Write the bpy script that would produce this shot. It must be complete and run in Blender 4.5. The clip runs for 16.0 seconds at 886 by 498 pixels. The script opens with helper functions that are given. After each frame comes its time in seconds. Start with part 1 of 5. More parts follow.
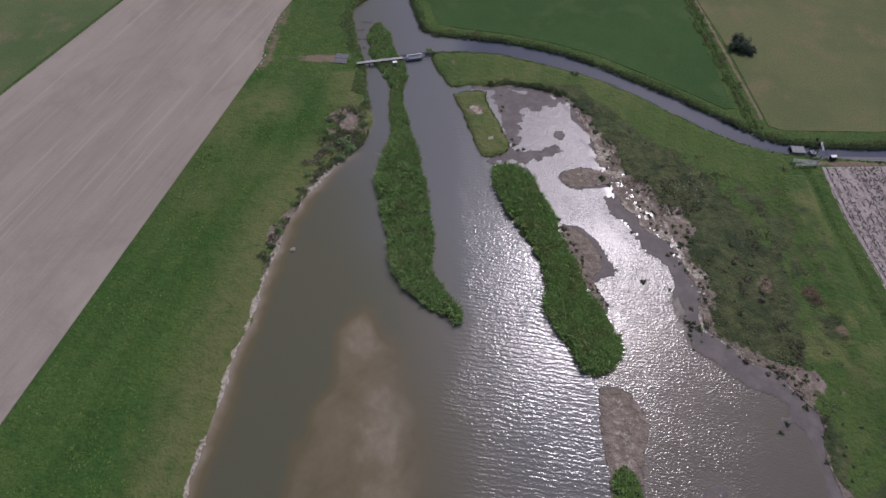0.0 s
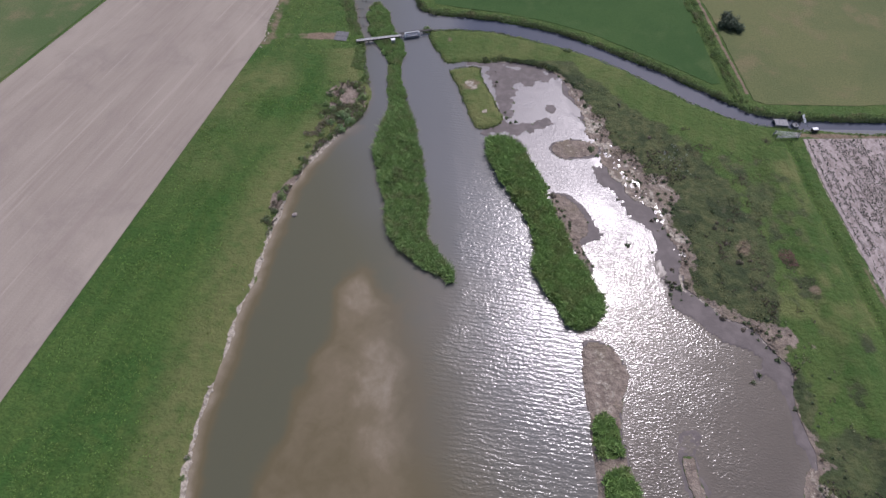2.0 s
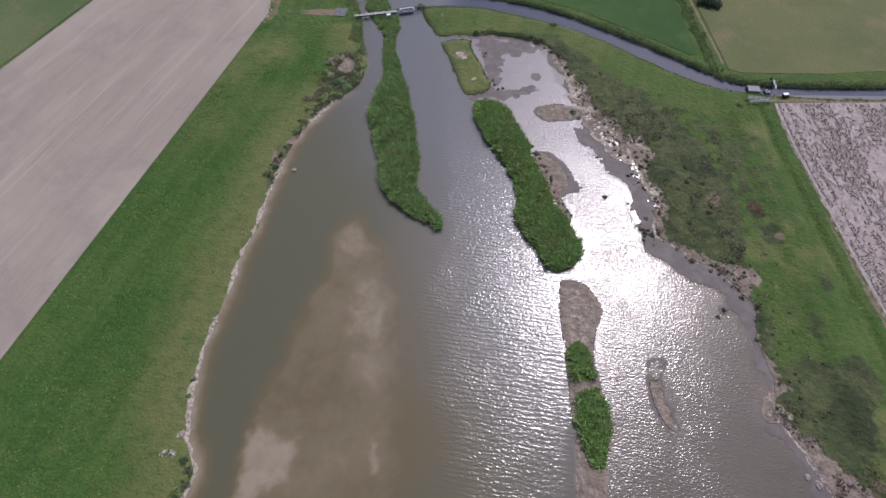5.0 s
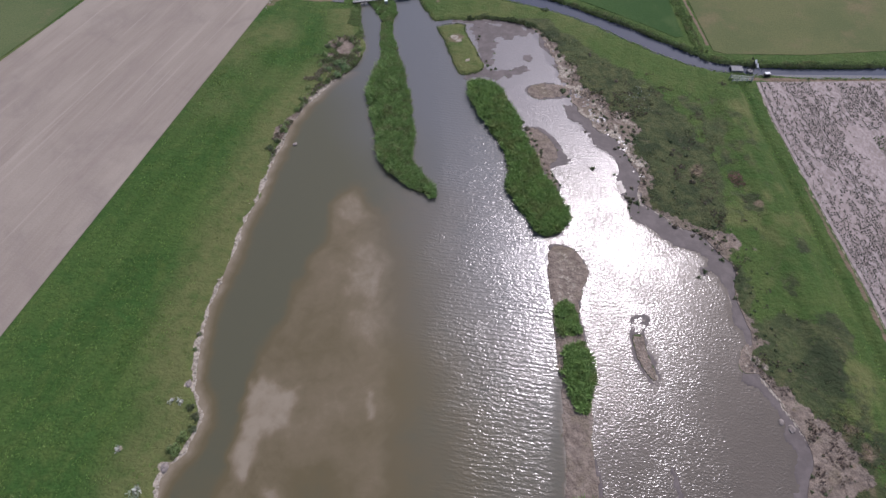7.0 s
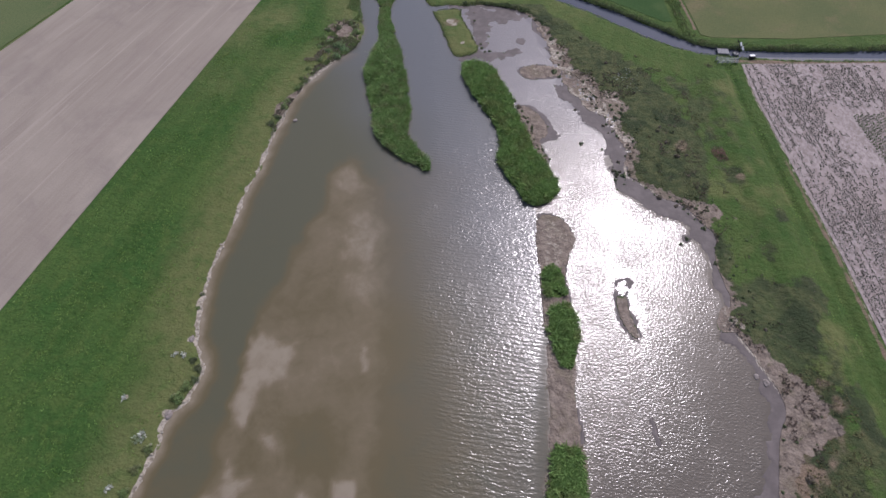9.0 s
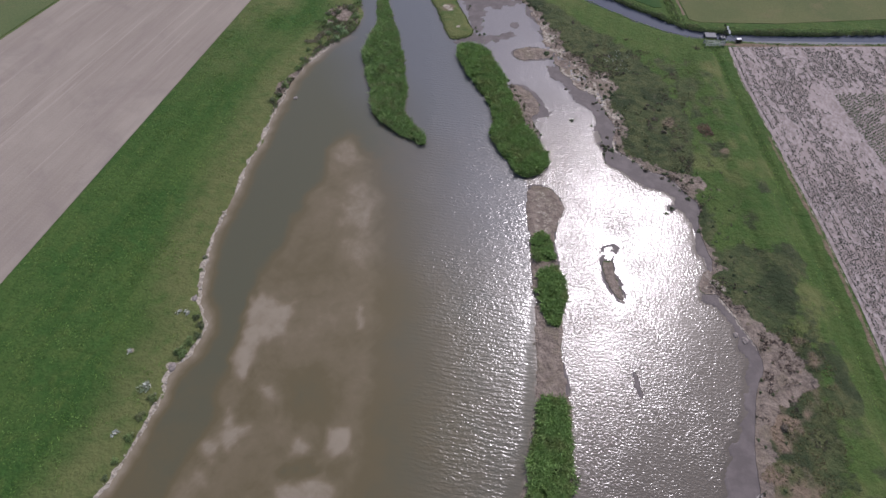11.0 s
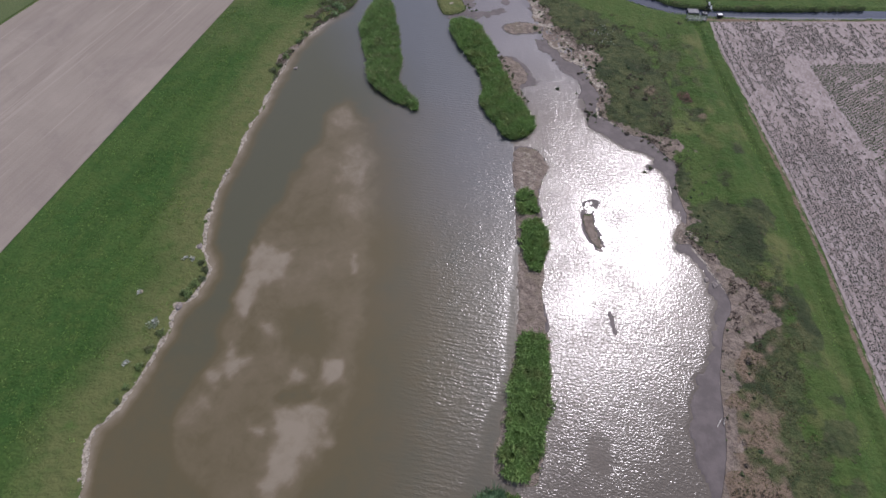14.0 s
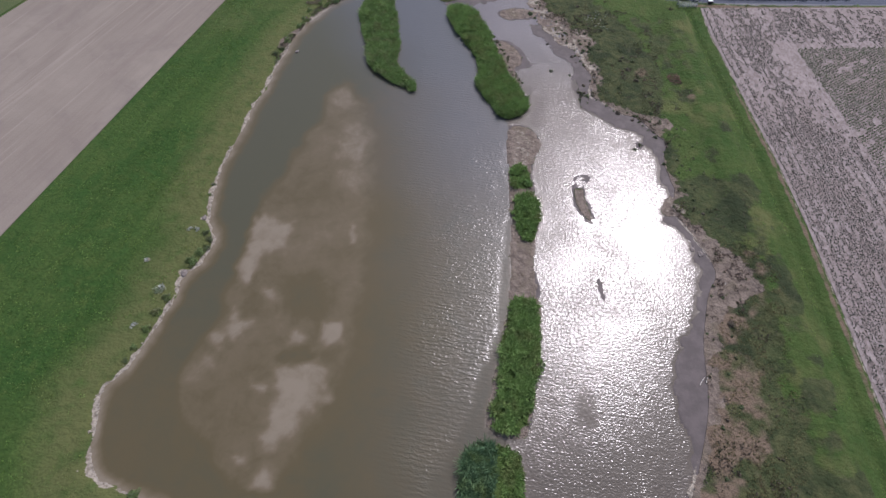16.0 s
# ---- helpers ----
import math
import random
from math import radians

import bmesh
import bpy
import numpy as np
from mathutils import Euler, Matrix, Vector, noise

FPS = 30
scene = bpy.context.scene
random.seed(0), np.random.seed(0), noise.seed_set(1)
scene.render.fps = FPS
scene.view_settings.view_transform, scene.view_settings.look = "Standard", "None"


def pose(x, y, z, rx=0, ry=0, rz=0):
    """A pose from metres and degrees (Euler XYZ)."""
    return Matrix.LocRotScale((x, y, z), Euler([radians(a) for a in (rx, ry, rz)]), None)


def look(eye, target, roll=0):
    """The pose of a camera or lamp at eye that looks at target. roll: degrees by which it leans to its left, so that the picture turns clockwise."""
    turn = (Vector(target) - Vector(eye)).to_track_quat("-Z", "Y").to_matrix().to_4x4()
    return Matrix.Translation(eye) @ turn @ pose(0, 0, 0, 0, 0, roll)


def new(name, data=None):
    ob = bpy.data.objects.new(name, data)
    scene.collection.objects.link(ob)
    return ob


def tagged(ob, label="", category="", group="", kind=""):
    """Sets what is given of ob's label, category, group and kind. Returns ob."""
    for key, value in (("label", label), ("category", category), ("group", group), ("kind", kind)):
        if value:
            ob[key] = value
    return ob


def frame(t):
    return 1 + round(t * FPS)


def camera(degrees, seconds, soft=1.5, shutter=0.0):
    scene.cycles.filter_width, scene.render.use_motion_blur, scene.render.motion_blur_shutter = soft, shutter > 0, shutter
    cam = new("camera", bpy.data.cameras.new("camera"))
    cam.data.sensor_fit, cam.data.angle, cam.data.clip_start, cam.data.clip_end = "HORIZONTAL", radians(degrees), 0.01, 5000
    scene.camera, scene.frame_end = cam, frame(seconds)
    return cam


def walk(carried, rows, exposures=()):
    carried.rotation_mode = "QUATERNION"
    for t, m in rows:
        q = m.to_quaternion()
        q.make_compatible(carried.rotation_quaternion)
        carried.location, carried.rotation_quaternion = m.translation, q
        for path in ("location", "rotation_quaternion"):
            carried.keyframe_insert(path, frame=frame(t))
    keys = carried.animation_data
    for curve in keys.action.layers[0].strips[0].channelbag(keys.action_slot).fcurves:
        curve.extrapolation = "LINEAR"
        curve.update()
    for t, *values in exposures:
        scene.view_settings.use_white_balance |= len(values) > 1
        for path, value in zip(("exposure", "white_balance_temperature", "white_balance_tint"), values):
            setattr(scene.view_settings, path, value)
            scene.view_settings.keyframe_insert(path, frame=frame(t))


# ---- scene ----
cam = camera(80.0, 16.0)
# seconds, eye x y z, yaw, pitch, roll: a drone that flies backwards over a pond, about 90 m up
ROWS = [
    (0.0, 0.000, -0.000, 90.000, -0.000, -57.178, -0.818),
    (0.5, 0.339, -1.880, 90.383, 0.052, -57.492, -0.842),
    (1.0, 0.739, -3.650, 90.768, 0.081, -57.756, -0.793),
    (1.5, 1.585, -5.986, 91.340, 0.291, -57.929, -0.599),
    (2.0, 2.079, -7.823, 91.588, 0.352, -58.002, -0.524),
    (2.5, 2.539, -10.122, 91.903, 0.433, -57.966, -0.455),
    (3.0, 3.176, -12.375, 91.958, 0.561, -57.874, -0.386),
    (3.5, 3.640, -14.759, 91.979, 0.595, -57.790, -0.332),
    (4.0, 4.416, -17.167, 91.863, 0.735, -57.673, -0.208),
    (6.5, 6.588, -29.179, 91.686, 0.556, -56.969, -0.086),
    (7.0, 7.048, -31.508, 91.611, 0.626, -56.867, -0.054),
    (7.5, 7.639, -33.673, 91.474, 0.667, -56.781, 0.002),
    (8.0, 8.100, -35.803, 91.502, 0.702, -56.706, 0.027),
    (8.5, 8.605, -37.996, 91.385, 0.793, -56.579, 0.000),
    (9.0, 9.186, -40.350, 91.354, 0.948, -56.497, 0.019),
    (11.5, 11.324, -51.328, 90.474, 1.208, -55.956, -0.011),
    (12.0, 11.814, -53.360, 90.481, 1.236, -55.946, 0.021),
    (12.5, 12.364, -55.292, 90.520, 1.291, -55.934, 0.064),
    (13.0, 12.854, -57.501, 90.308, 1.290, -55.874, 0.081),
    (13.5, 13.651, -59.336, 90.533, 1.416, -55.927, 0.197),
    (14.0, 13.993, -61.420, 90.395, 1.475, -55.889, 0.154),
    (14.5, 14.266, -63.123, 90.285, 1.478, -55.889, 0.132),
    (15.0, 14.538, -64.990, 90.220, 1.516, -55.882, 0.107),
    (15.5, 14.973, -66.876, 90.084, 1.559, -55.790, 0.139),
    (16.0, 15.399, -68.923, 90.119, 1.617, -55.733, 0.218),
]

walk(cam, [(t, pose(x, y, z, 90 + pitch, roll, yaw)) for t, x, y, z, yaw, pitch, roll in ROWS],
     exposures=[(t, e, 6350, 21 - 0.15 * t) for t, e in ((0.0, -0.30), (0.5, 0.06), (1.0, 0.14), (2.5, 0.15), (8.0, 0.04), (16.0, -0.07))])

# ---- light ----
SUN_UP, SUN_SIDE = radians(54.0), radians(29.0)  # height; turn from +y towards +x
world = bpy.data.worlds.new("sky")
scene.world = world
world.use_nodes = True
wn, wl = world.node_tree.nodes, world.node_tree.links
sky = wn.new("ShaderNodeTexSky")
sky.sky_type, sky.sun_disc = "NISHITA", False
sky.sun_elevation, sky.sun_rotation = SUN_UP, SUN_SIDE
sky.air_density, sky.dust_density, sky.ozone_density = 1.0, 2.0, 1.0
wl.new(sky.outputs[0], wn["Background"].inputs[0])
wn["Background"].inputs[1].default_value = 0.14
sun_dir = Vector((math.sin(SUN_SIDE) * math.cos(SUN_UP), math.cos(SUN_SIDE) * math.cos(SUN_UP), math.sin(SUN_UP)))
lamp = bpy.data.lights.new("sun", "SUN")
lamp.energy, lamp.angle, lamp.color = 4.2, radians(0.53), (1.0, 0.972, 0.985)
sun = new("sun", lamp)
sun.matrix_world = look(sun_dir * 200, (0, 0, 0))


# ---- materials ----
class Nodes:
    """A small hand for node materials."""

    def __init__(self, name, rough=0.9, spec=0.3):
        self.m = bpy.data.materials.new(name)
        self.m.use_nodes = True
        self.t = self.m.node_tree
        self.b = self.t.nodes["Principled BSDF"]
        self.b.inputs["Roughness"].default_value = rough
        self.b.inputs["Specular IOR Level"].default_value = spec
        self.pos = self.t.nodes.new("ShaderNodeNewGeometry").outputs["Position"]

    def node(self, kind, **inputs):
        n = self.t.nodes.new(kind)
        for key, v in inputs.items():
            self.put(n.inputs[key.replace("_", " ")], v)
        return n

    def put(self, socket, v):
        if isinstance(v, bpy.types.NodeSocket):
            self.t.links.new(v, socket)
        elif isinstance(v, tuple) and len(v) == 3 and socket.type == "RGBA":
            socket.default_value = (*v, 1)
        else:
            socket.default_value = v

    def place(self, scale=(1, 1, 1), turn=0.0):
        n = self.t.nodes.new("ShaderNodeMapping")
        self.t.links.new(self.pos, n.inputs["Vector"])
        n.vector_type = "TEXTURE"
        n.inputs["Rotation"].default_value = (0, 0, radians(turn))
        n.inputs["Scale"].default_value = [1.0 / v for v in scale]
        return n.outputs[0]

    def noise(self, scale, detail=3.0, rough=0.55, at=None, warp=0.0):
        n = self.node("ShaderNodeTexNoise", Vector=at or self.pos, Scale=scale, Detail=detail, Roughness=rough, Distortion=warp)
        return n.outputs[0]

    def ramp(self, v, lo, hi, a=0.0, b=1.0):
        n = self.node("ShaderNodeMapRange", Value=v)
        n.interpolation_type = "SMOOTHSTEP"
        for i, x in zip((1, 2, 3, 4), (lo, hi, a, b)):
            self.put(n.inputs[i], x)
        return n.outputs[0]

    def math(self, op, a, b=0.0):
        n = self.t.nodes.new("ShaderNodeMath")
        n.operation = op
        self.put(n.inputs[0], a)
        self.put(n.inputs[1], b)
        return n.outputs[0]

    def mix(self, f, a, b):
        n = self.t.nodes.new("ShaderNodeMix")
        n.data_type = "RGBA"
        self.put(n.inputs[0], f)
        self.put(n.inputs[6], a)
        self.put(n.inputs[7], b)
        return n.outputs[2]

    def attr(self, name):
        n = self.t.nodes.new("ShaderNodeAttribute")
        n.attribute_name = name
        return n.outputs["Fac"]

    def color(self, v, gain=0.82):
        n = self.t.nodes.new("ShaderNodeMix")
        n.data_type, n.blend_type = "RGBA", "MULTIPLY"
        n.inputs[0].default_value = 1.0
        self.put(n.inputs[6], v)
        n.inputs[7].default_value = (gain, gain, gain, 1)
        self.put(self.b.inputs["Base Color"], n.outputs[2])
        return n.outputs[2]

    def bump(self, height, strength=1.0, distance=1.0):
        n = self.node("ShaderNodeBump", Height=height, Strength=strength, Distance=distance)
        self.t.links.new(n.outputs[0], self.b.inputs["Normal"])


def plain(name, color, rough=0.7, metal=0.0, spread=0.25):
    k = Nodes(name, rough)
    dark = tuple(c * (1 - spread) for c in color)
    k.color(k.mix(k.ramp(k.noise(3.0, 4), 0.35, 0.65), dark, color))
    k.b.inputs["Metallic"].default_value = metal
    k.bump(k.noise(18.0, 3), 0.3, 0.01)
    return k.m


def leafy(name, dark, light, other, patch=0.25):
    """Foliage: leaf by leaf variation, wide patches of another hue, and some light through the leaf."""
    k = Nodes(name, 0.6, 0.25)
    r = k.t.nodes.new("ShaderNodeNewGeometry").outputs["Random Per Island"]
    base = k.mix(r, dark, light)
    col = k.mix(k.ramp(k.noise(patch, 4, 0.65), 0.46, 0.66), base, k.mix(r, tuple(c * 0.6 for c in other), other))
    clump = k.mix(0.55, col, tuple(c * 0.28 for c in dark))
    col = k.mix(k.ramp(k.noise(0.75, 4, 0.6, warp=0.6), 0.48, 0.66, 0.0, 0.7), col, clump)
    col = k.color(col)
    thin = k.node("ShaderNodeBsdfTranslucent", Color=col)
    both = k.node("ShaderNodeMixShader", Fac=0.45)
    k.t.links.new(k.b.outputs[0], both.inputs[1])
    k.t.links.new(thin.outputs[0], both.inputs[2])
    k.t.links.new(both.outputs[0], k.t.nodes["Material Output"].inputs["Surface"])
    return k.m


# the ground: grass, with bare mud, pale sand, marsh and worn earth where the covers say so
k = Nodes("ground_cover", 0.95, 0.15)
fine, mid, wide = k.noise(2.2, 5, 0.65), k.noise(0.35, 5, 0.6), k.noise(0.05, 4, 0.55)
swath = k.noise(1.0, 4, 0.6, at=k.place((0.45, 0.025, 1), -15.4))
grass = k.mix(k.ramp(wide, 0.38, 0.62), (0.036, 0.091, 0.019), (0.061, 0.111, 0.026))
grass = k.mix(k.ramp(mid, 0.42, 0.75), grass, (0.076, 0.117, 0.029))
grass = k.mix(k.ramp(swath, 0.35, 0.65, 0.0, 0.55), grass, (0.027, 0.068, 0.012))
grass = k.mix(k.ramp(fine, 0.38, 0.68), grass, k.mix(0.6, grass, (0.016, 0.042, 0.009)))
grass = k.mix(k.ramp(k.noise(0.75, 5, 0.7, warp=0.8), 0.50, 0.66, 0.0, 0.4), grass, (0.022, 0.058, 0.012))
grass = k.mix(k.ramp(k.noise(0.9, 5, 0.7), 0.5, 0.7, 0.0, 0.35), grass, (0.074, 0.116, 0.031))
grass = k.mix(k.math("MULTIPLY", k.attr("dry"), k.ramp(mid, 0.1, 0.6)), grass, (0.112, 0.122, 0.047))
marsh = k.mix(k.ramp(k.noise(0.6, 6, 0.7), 0.4, 0.62), (0.042, 0.057, 0.024), (0.076, 0.084, 0.037))
marsh = k.mix(k.ramp(k.noise(0.11, 5, 0.62, warp=0.8), 0.48, 0.62, 0.0, 0.85), marsh, (0.026, 0.038, 0.018))
marsh = k.mix(k.ramp(k.noise(0.05, 5, 0.6), 0.48, 0.66, 0.0, 0.45), marsh, (0.064, 0.088, 0.034))
marsh = k.mix(k.ramp(k.noise(0.22, 7, 0.7, warp=1.2), 0.56, 0.70, 0.0, 0.5), marsh, (0.124, 0.108, 0.070))
cover = k.mix(k.ramp(k.math("ADD", k.attr("marsh"), k.math("MULTIPLY", k.math("SUBTRACT", k.noise(0.16, 6, 0.65), 0.5), 2.0)), 0.4, 0.6), grass, marsh)
cover = k.mix(k.ramp(k.math("ADD", k.attr("worn"), k.math("MULTIPLY", k.math("SUBTRACT", mid, 0.5), 0.9)), 0.35, 0.7), cover, (0.165, 0.125, 0.090))
mudc = k.mix(k.ramp(k.noise(0.7, 6, 0.65), 0.35, 0.65), (0.138, 0.112, 0.092), (0.225, 0.186, 0.153))
mudc = k.mix(k.ramp(k.noise(0.18, 5, 0.6), 0.5, 0.65), mudc, (0.165, 0.138, 0.105))
mudc = k.mix(k.ramp(k.noise(0.55, 6, 0.7, warp=1.0), 0.54, 0.66, 0.0, 0.8), mudc, (0.105, 0.082, 0.066))
mudc = k.mix(k.ramp(k.noise(0.8, 6, 0.75), 0.60, 0.72, 0.0, 0.7), mudc, (0.30, 0.262, 0.228))
sandc = k.mix(k.ramp(k.noise(1.3, 5, 0.7), 0.35, 0.6), (0.165, 0.142, 0.11), (0.36, 0.325, 0.268))
wetc = k.mix(k.ramp(k.noise(0.4, 5, 0.6), 0.4, 0.65), (0.098, 0.085, 0.081), (0.128, 0.111, 0.106))
edge = k.math("MULTIPLY", k.math("SUBTRACT", k.noise(0.9, 6, 0.7), 0.5), 1.3)
cover = k.mix(k.ramp(k.math("ADD", k.attr("mud"), edge), 0.42, 0.58), cover, mudc)
soaked = k.ramp(k.math("ADD", k.attr("wet"), k.math("MULTIPLY", edge, 0.4)), 0.4, 0.6)
cover = k.mix(soaked, cover, wetc)
cover = k.mix(k.ramp(k.math("ADD", k.attr("sand"), edge), 0.42, 0.58), cover, sandc)
k.color(cover)
k.put(k.b.inputs["Roughness"], k.ramp(soaked, 0.0, 1.0, 0.95, 0.62))
k.put(k.b.inputs["Specular IOR Level"], k.ramp(soaked, 0.0, 1.0, 0.15, 0.12))
k.bump(k.math("MULTIPLY", k.math("ADD", k.math("MULTIPLY", fine, 0.20), k.math("MULTIPLY", k.noise(0.9, 5, 0.6), 0.55)), k.ramp(soaked, 0.0, 1.0, 1.0, 0.1)), 0.9)
GROUND = k.m

# water: silty, greener where deep; wind ripples, gentler in the lagoon
k = Nodes("pond_water", 0.2, 0.62)
k.b.inputs["IOR"].default_value = 1.40
cloud = k.math("ADD", k.math("MULTIPLY", k.math("SUBTRACT", k.noise(0.10, 6, 0.62, warp=1.2), 0.5), 0.34), k.math("MULTIPLY", k.math("SUBTRACT", k.noise(0.45, 6, 0.65, warp=0.6), 0.5), 0.20))
depth = k.math("ADD", k.attr("depth"), cloud)
col = k.mix(k.ramp(depth, -0.10, 0.16), (0.240, 0.203, 0.147), (0.148, 0.120, 0.072))
col = k.mix(k.ramp(depth, 0.08, 0.34), col, (0.108, 0.088, 0.044))
col = k.mix(k.ramp(depth, 0.32, 0.66), col, (0.084, 0.083, 0.049))
col = k.mix(k.math("MULTIPLY", k.attr("calm"), 0.7), col, (0.092, 0.083, 0.077))
# lilac sky glare on the lagoon's north end, painted as a paler base colour
col = k.mix(k.attr("north_sheen"), col, (0.140, 0.130, 0.134))
# blue-grey sky reflection mixed into the base colour, darkest blue in the ditch
col = k.mix(k.attr("sky_tint"), col, (0.118, 0.125, 0.136))
col = k.mix(k.ramp(k.attr("sky_tint"), 0.85, 1.0), col, (0.038, 0.048, 0.072))
k.color(col, 0.72)
calm, wind = k.attr("calm"), k.attr("wind")
crest = k.t.nodes.new("ShaderNodeTexWave")
crest.wave_type, crest.bands_direction, crest.wave_profile = "BANDS", "Y", "SIN"
k.put(crest.inputs["Vector"], k.place((0.42, 1.0, 1.0), -9))
for key, v in (("Scale", 0.36), ("Distortion", 7.0), ("Detail", 2.0), ("Detail Scale", 1.6), ("Detail Roughness", 0.55)):
    crest.inputs[key].default_value = v
long_wave = k.noise(1.0, 1, 0.35, at=k.place((1.3, 2.85, 1.0), -9), warp=0.5)
mid_wave = k.noise(1.0, 1, 0.35, at=k.place((2.2, 3.4, 1.0), -4), warp=0.4)
short_wave = k.noise(1.0, 1, 0.4, at=k.place((4.6, 6.5, 1.0), -14), warp=0.3)
gust = k.math("MULTIPLY", wind, k.ramp(k.noise(0.09, 4, 0.6), 0.35, 0.65, 0.62, 1.05))
height = k.math("MULTIPLY", long_wave, k.ramp(calm, 0.0, 1.0, 0.056, 0.020))
height = k.math("ADD", height, k.math("MULTIPLY", mid_wave, k.ramp(calm, 0.0, 1.0, 0.052, 0.068)))
height = k.math("ADD", height, k.math("MULTIPLY", short_wave, k.ramp(calm, 0.0, 1.0, 0.018, 0.026)))
height = k.math("ADD", height, k.math("MULTIPLY", crest.outputs["Fac"], k.ramp(calm, 0.0, 1.0, 0.022, 0.006)))
k.bump(k.math("MULTIPLY", height, gust))
k.put(k.b.inputs["Roughness"], k.math("ADD", k.math("MULTIPLY", k.ramp(wind, 0.0, 0.8, 0.7, 1.0), k.ramp(calm, 0.0, 1.0, 0.215, 0.205)), k.math("MULTIPLY", k.attr("north_sheen"), 0.15)))
k.put(k.b.inputs["Specular IOR Level"], k.ramp(calm, 0.0, 1.0, 0.60, 0.555))
WATER = k.m

# ploughed land: pale dried clay with drill lines
PLOUGH_TURN = -19.5
k = Nodes("ploughed_soil", 0.95, 0.1)
along = k.place((1.6, 0.06, 1), PLOUGH_TURN)
soil = k.mix(k.ramp(k.noise(1.0, 5, 0.7, at=along), 0.3, 0.7), (0.218, 0.187, 0.156), (0.246, 0.214, 0.180))
soil = k.mix(k.ramp(k.noise(1.0, 5, 0.65, at=k.place((0.05, 0.014, 1), PLOUGH_TURN), warp=0.8), 0.42, 0.62), soil, (0.262, 0.230, 0.192))
soil = k.mix(k.ramp(k.noise(0.06, 6, 0.7, warp=0.7), 0.47, 0.70, 0.0, 0.75), soil, (0.196, 0.168, 0.146))
soil = k.mix(k.ramp(k.noise(0.035, 5, 0.65), 0.52, 0.70, 0.0, 0.6), soil, (0.285, 0.250, 0.208))
soil = k.mix(k.ramp(k.noise(1.0, 3, 0.6, at=k.place((0.55, 0.012, 1), PLOUGH_TURN)), 0.60, 0.66, 0.0, 0.55), soil, (0.300, 0.264, 0.222))
soil = k.mix(k.ramp(k.noise(1.0, 4, 0.6, at=k.place((0.35, 0.03, 1), PLOUGH_TURN)), 0.5, 0.75, 0.0, 0.5), soil, (0.205, 0.172, 0.148))
k.color(soil)
k.bump(k.math("ADD", k.noise(3.0, 5), k.noise(1.0, 3, at=along)), 0.8, 0.08)
PLOUGHED = k.m

k = Nodes("crop_soil", 0.95, 0.1)
soil = k.mix(k.ramp(k.noise(1.0, 5, 0.72, at=k.place((1.6, 0.9, 1))), 0.38, 0.62), (0.200, 0.168, 0.156), (0.330, 0.290, 0.274))
k.color(k.mix(k.ramp(k.noise(0.07, 4), 0.45, 0.7), soil, (0.270, 0.230, 0.214)))
k.bump(k.noise(2.5, 5), 0.8, 0.1)
CROP_SOIL = k.m


def sward(name, a, b, c, stripe=0.0):
    k = Nodes(name, 0.95, 0.15)
    v = k.mix(k.ramp(k.noise(0.035, 5, 0.6), 0.38, 0.62), a, b)
    v = k.mix(k.ramp(k.noise(0.09, 5, 0.6), 0.5, 0.7), v, c)
    v = k.mix(k.ramp(k.noise(2.0, 5, 0.7), 0.4, 0.7, 0.0, 0.5), v, tuple(x * 0.6 for x in a))
    k.color(v)
    k.bump(k.noise(2.5, 5), 0.7, 0.15)
    return k.m


GREEN_FIELD = sward("young_grass", (0.030, 0.070, 0.019), (0.038, 0.080, 0.022), (0.050, 0.088, 0.028))
OLIVE_FIELD = sward("mown_grass", (0.088, 0.106, 0.044), (0.112, 0.122, 0.052), (0.140, 0.126, 0.066))
WEST_FIELD = sward("rough_pasture", (0.062, 0.098, 0.036), (0.094, 0.118, 0.050), (0.128, 0.122, 0.064))
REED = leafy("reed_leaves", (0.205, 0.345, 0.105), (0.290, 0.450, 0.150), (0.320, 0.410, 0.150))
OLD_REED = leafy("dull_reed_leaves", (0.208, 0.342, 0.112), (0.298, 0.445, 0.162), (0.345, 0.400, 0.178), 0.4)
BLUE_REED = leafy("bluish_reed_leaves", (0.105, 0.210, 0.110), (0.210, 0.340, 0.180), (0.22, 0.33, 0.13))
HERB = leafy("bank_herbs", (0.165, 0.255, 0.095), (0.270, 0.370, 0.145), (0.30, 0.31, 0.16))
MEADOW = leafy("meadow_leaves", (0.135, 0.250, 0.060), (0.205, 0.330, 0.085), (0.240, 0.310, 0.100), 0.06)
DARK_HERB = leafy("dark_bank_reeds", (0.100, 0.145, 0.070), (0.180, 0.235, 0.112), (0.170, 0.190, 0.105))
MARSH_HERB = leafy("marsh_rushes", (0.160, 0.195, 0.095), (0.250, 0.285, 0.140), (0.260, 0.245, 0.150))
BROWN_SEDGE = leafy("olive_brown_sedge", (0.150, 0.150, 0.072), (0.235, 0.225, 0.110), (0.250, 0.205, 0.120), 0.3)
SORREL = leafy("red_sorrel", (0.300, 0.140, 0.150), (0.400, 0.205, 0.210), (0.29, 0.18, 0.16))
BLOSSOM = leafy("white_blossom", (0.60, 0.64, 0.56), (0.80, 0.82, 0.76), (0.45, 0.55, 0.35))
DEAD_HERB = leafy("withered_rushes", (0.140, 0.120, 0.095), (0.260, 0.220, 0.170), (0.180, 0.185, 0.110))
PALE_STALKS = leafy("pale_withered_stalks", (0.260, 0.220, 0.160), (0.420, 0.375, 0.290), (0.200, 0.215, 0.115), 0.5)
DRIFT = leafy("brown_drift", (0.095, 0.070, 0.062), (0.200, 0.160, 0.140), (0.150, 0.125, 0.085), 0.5)
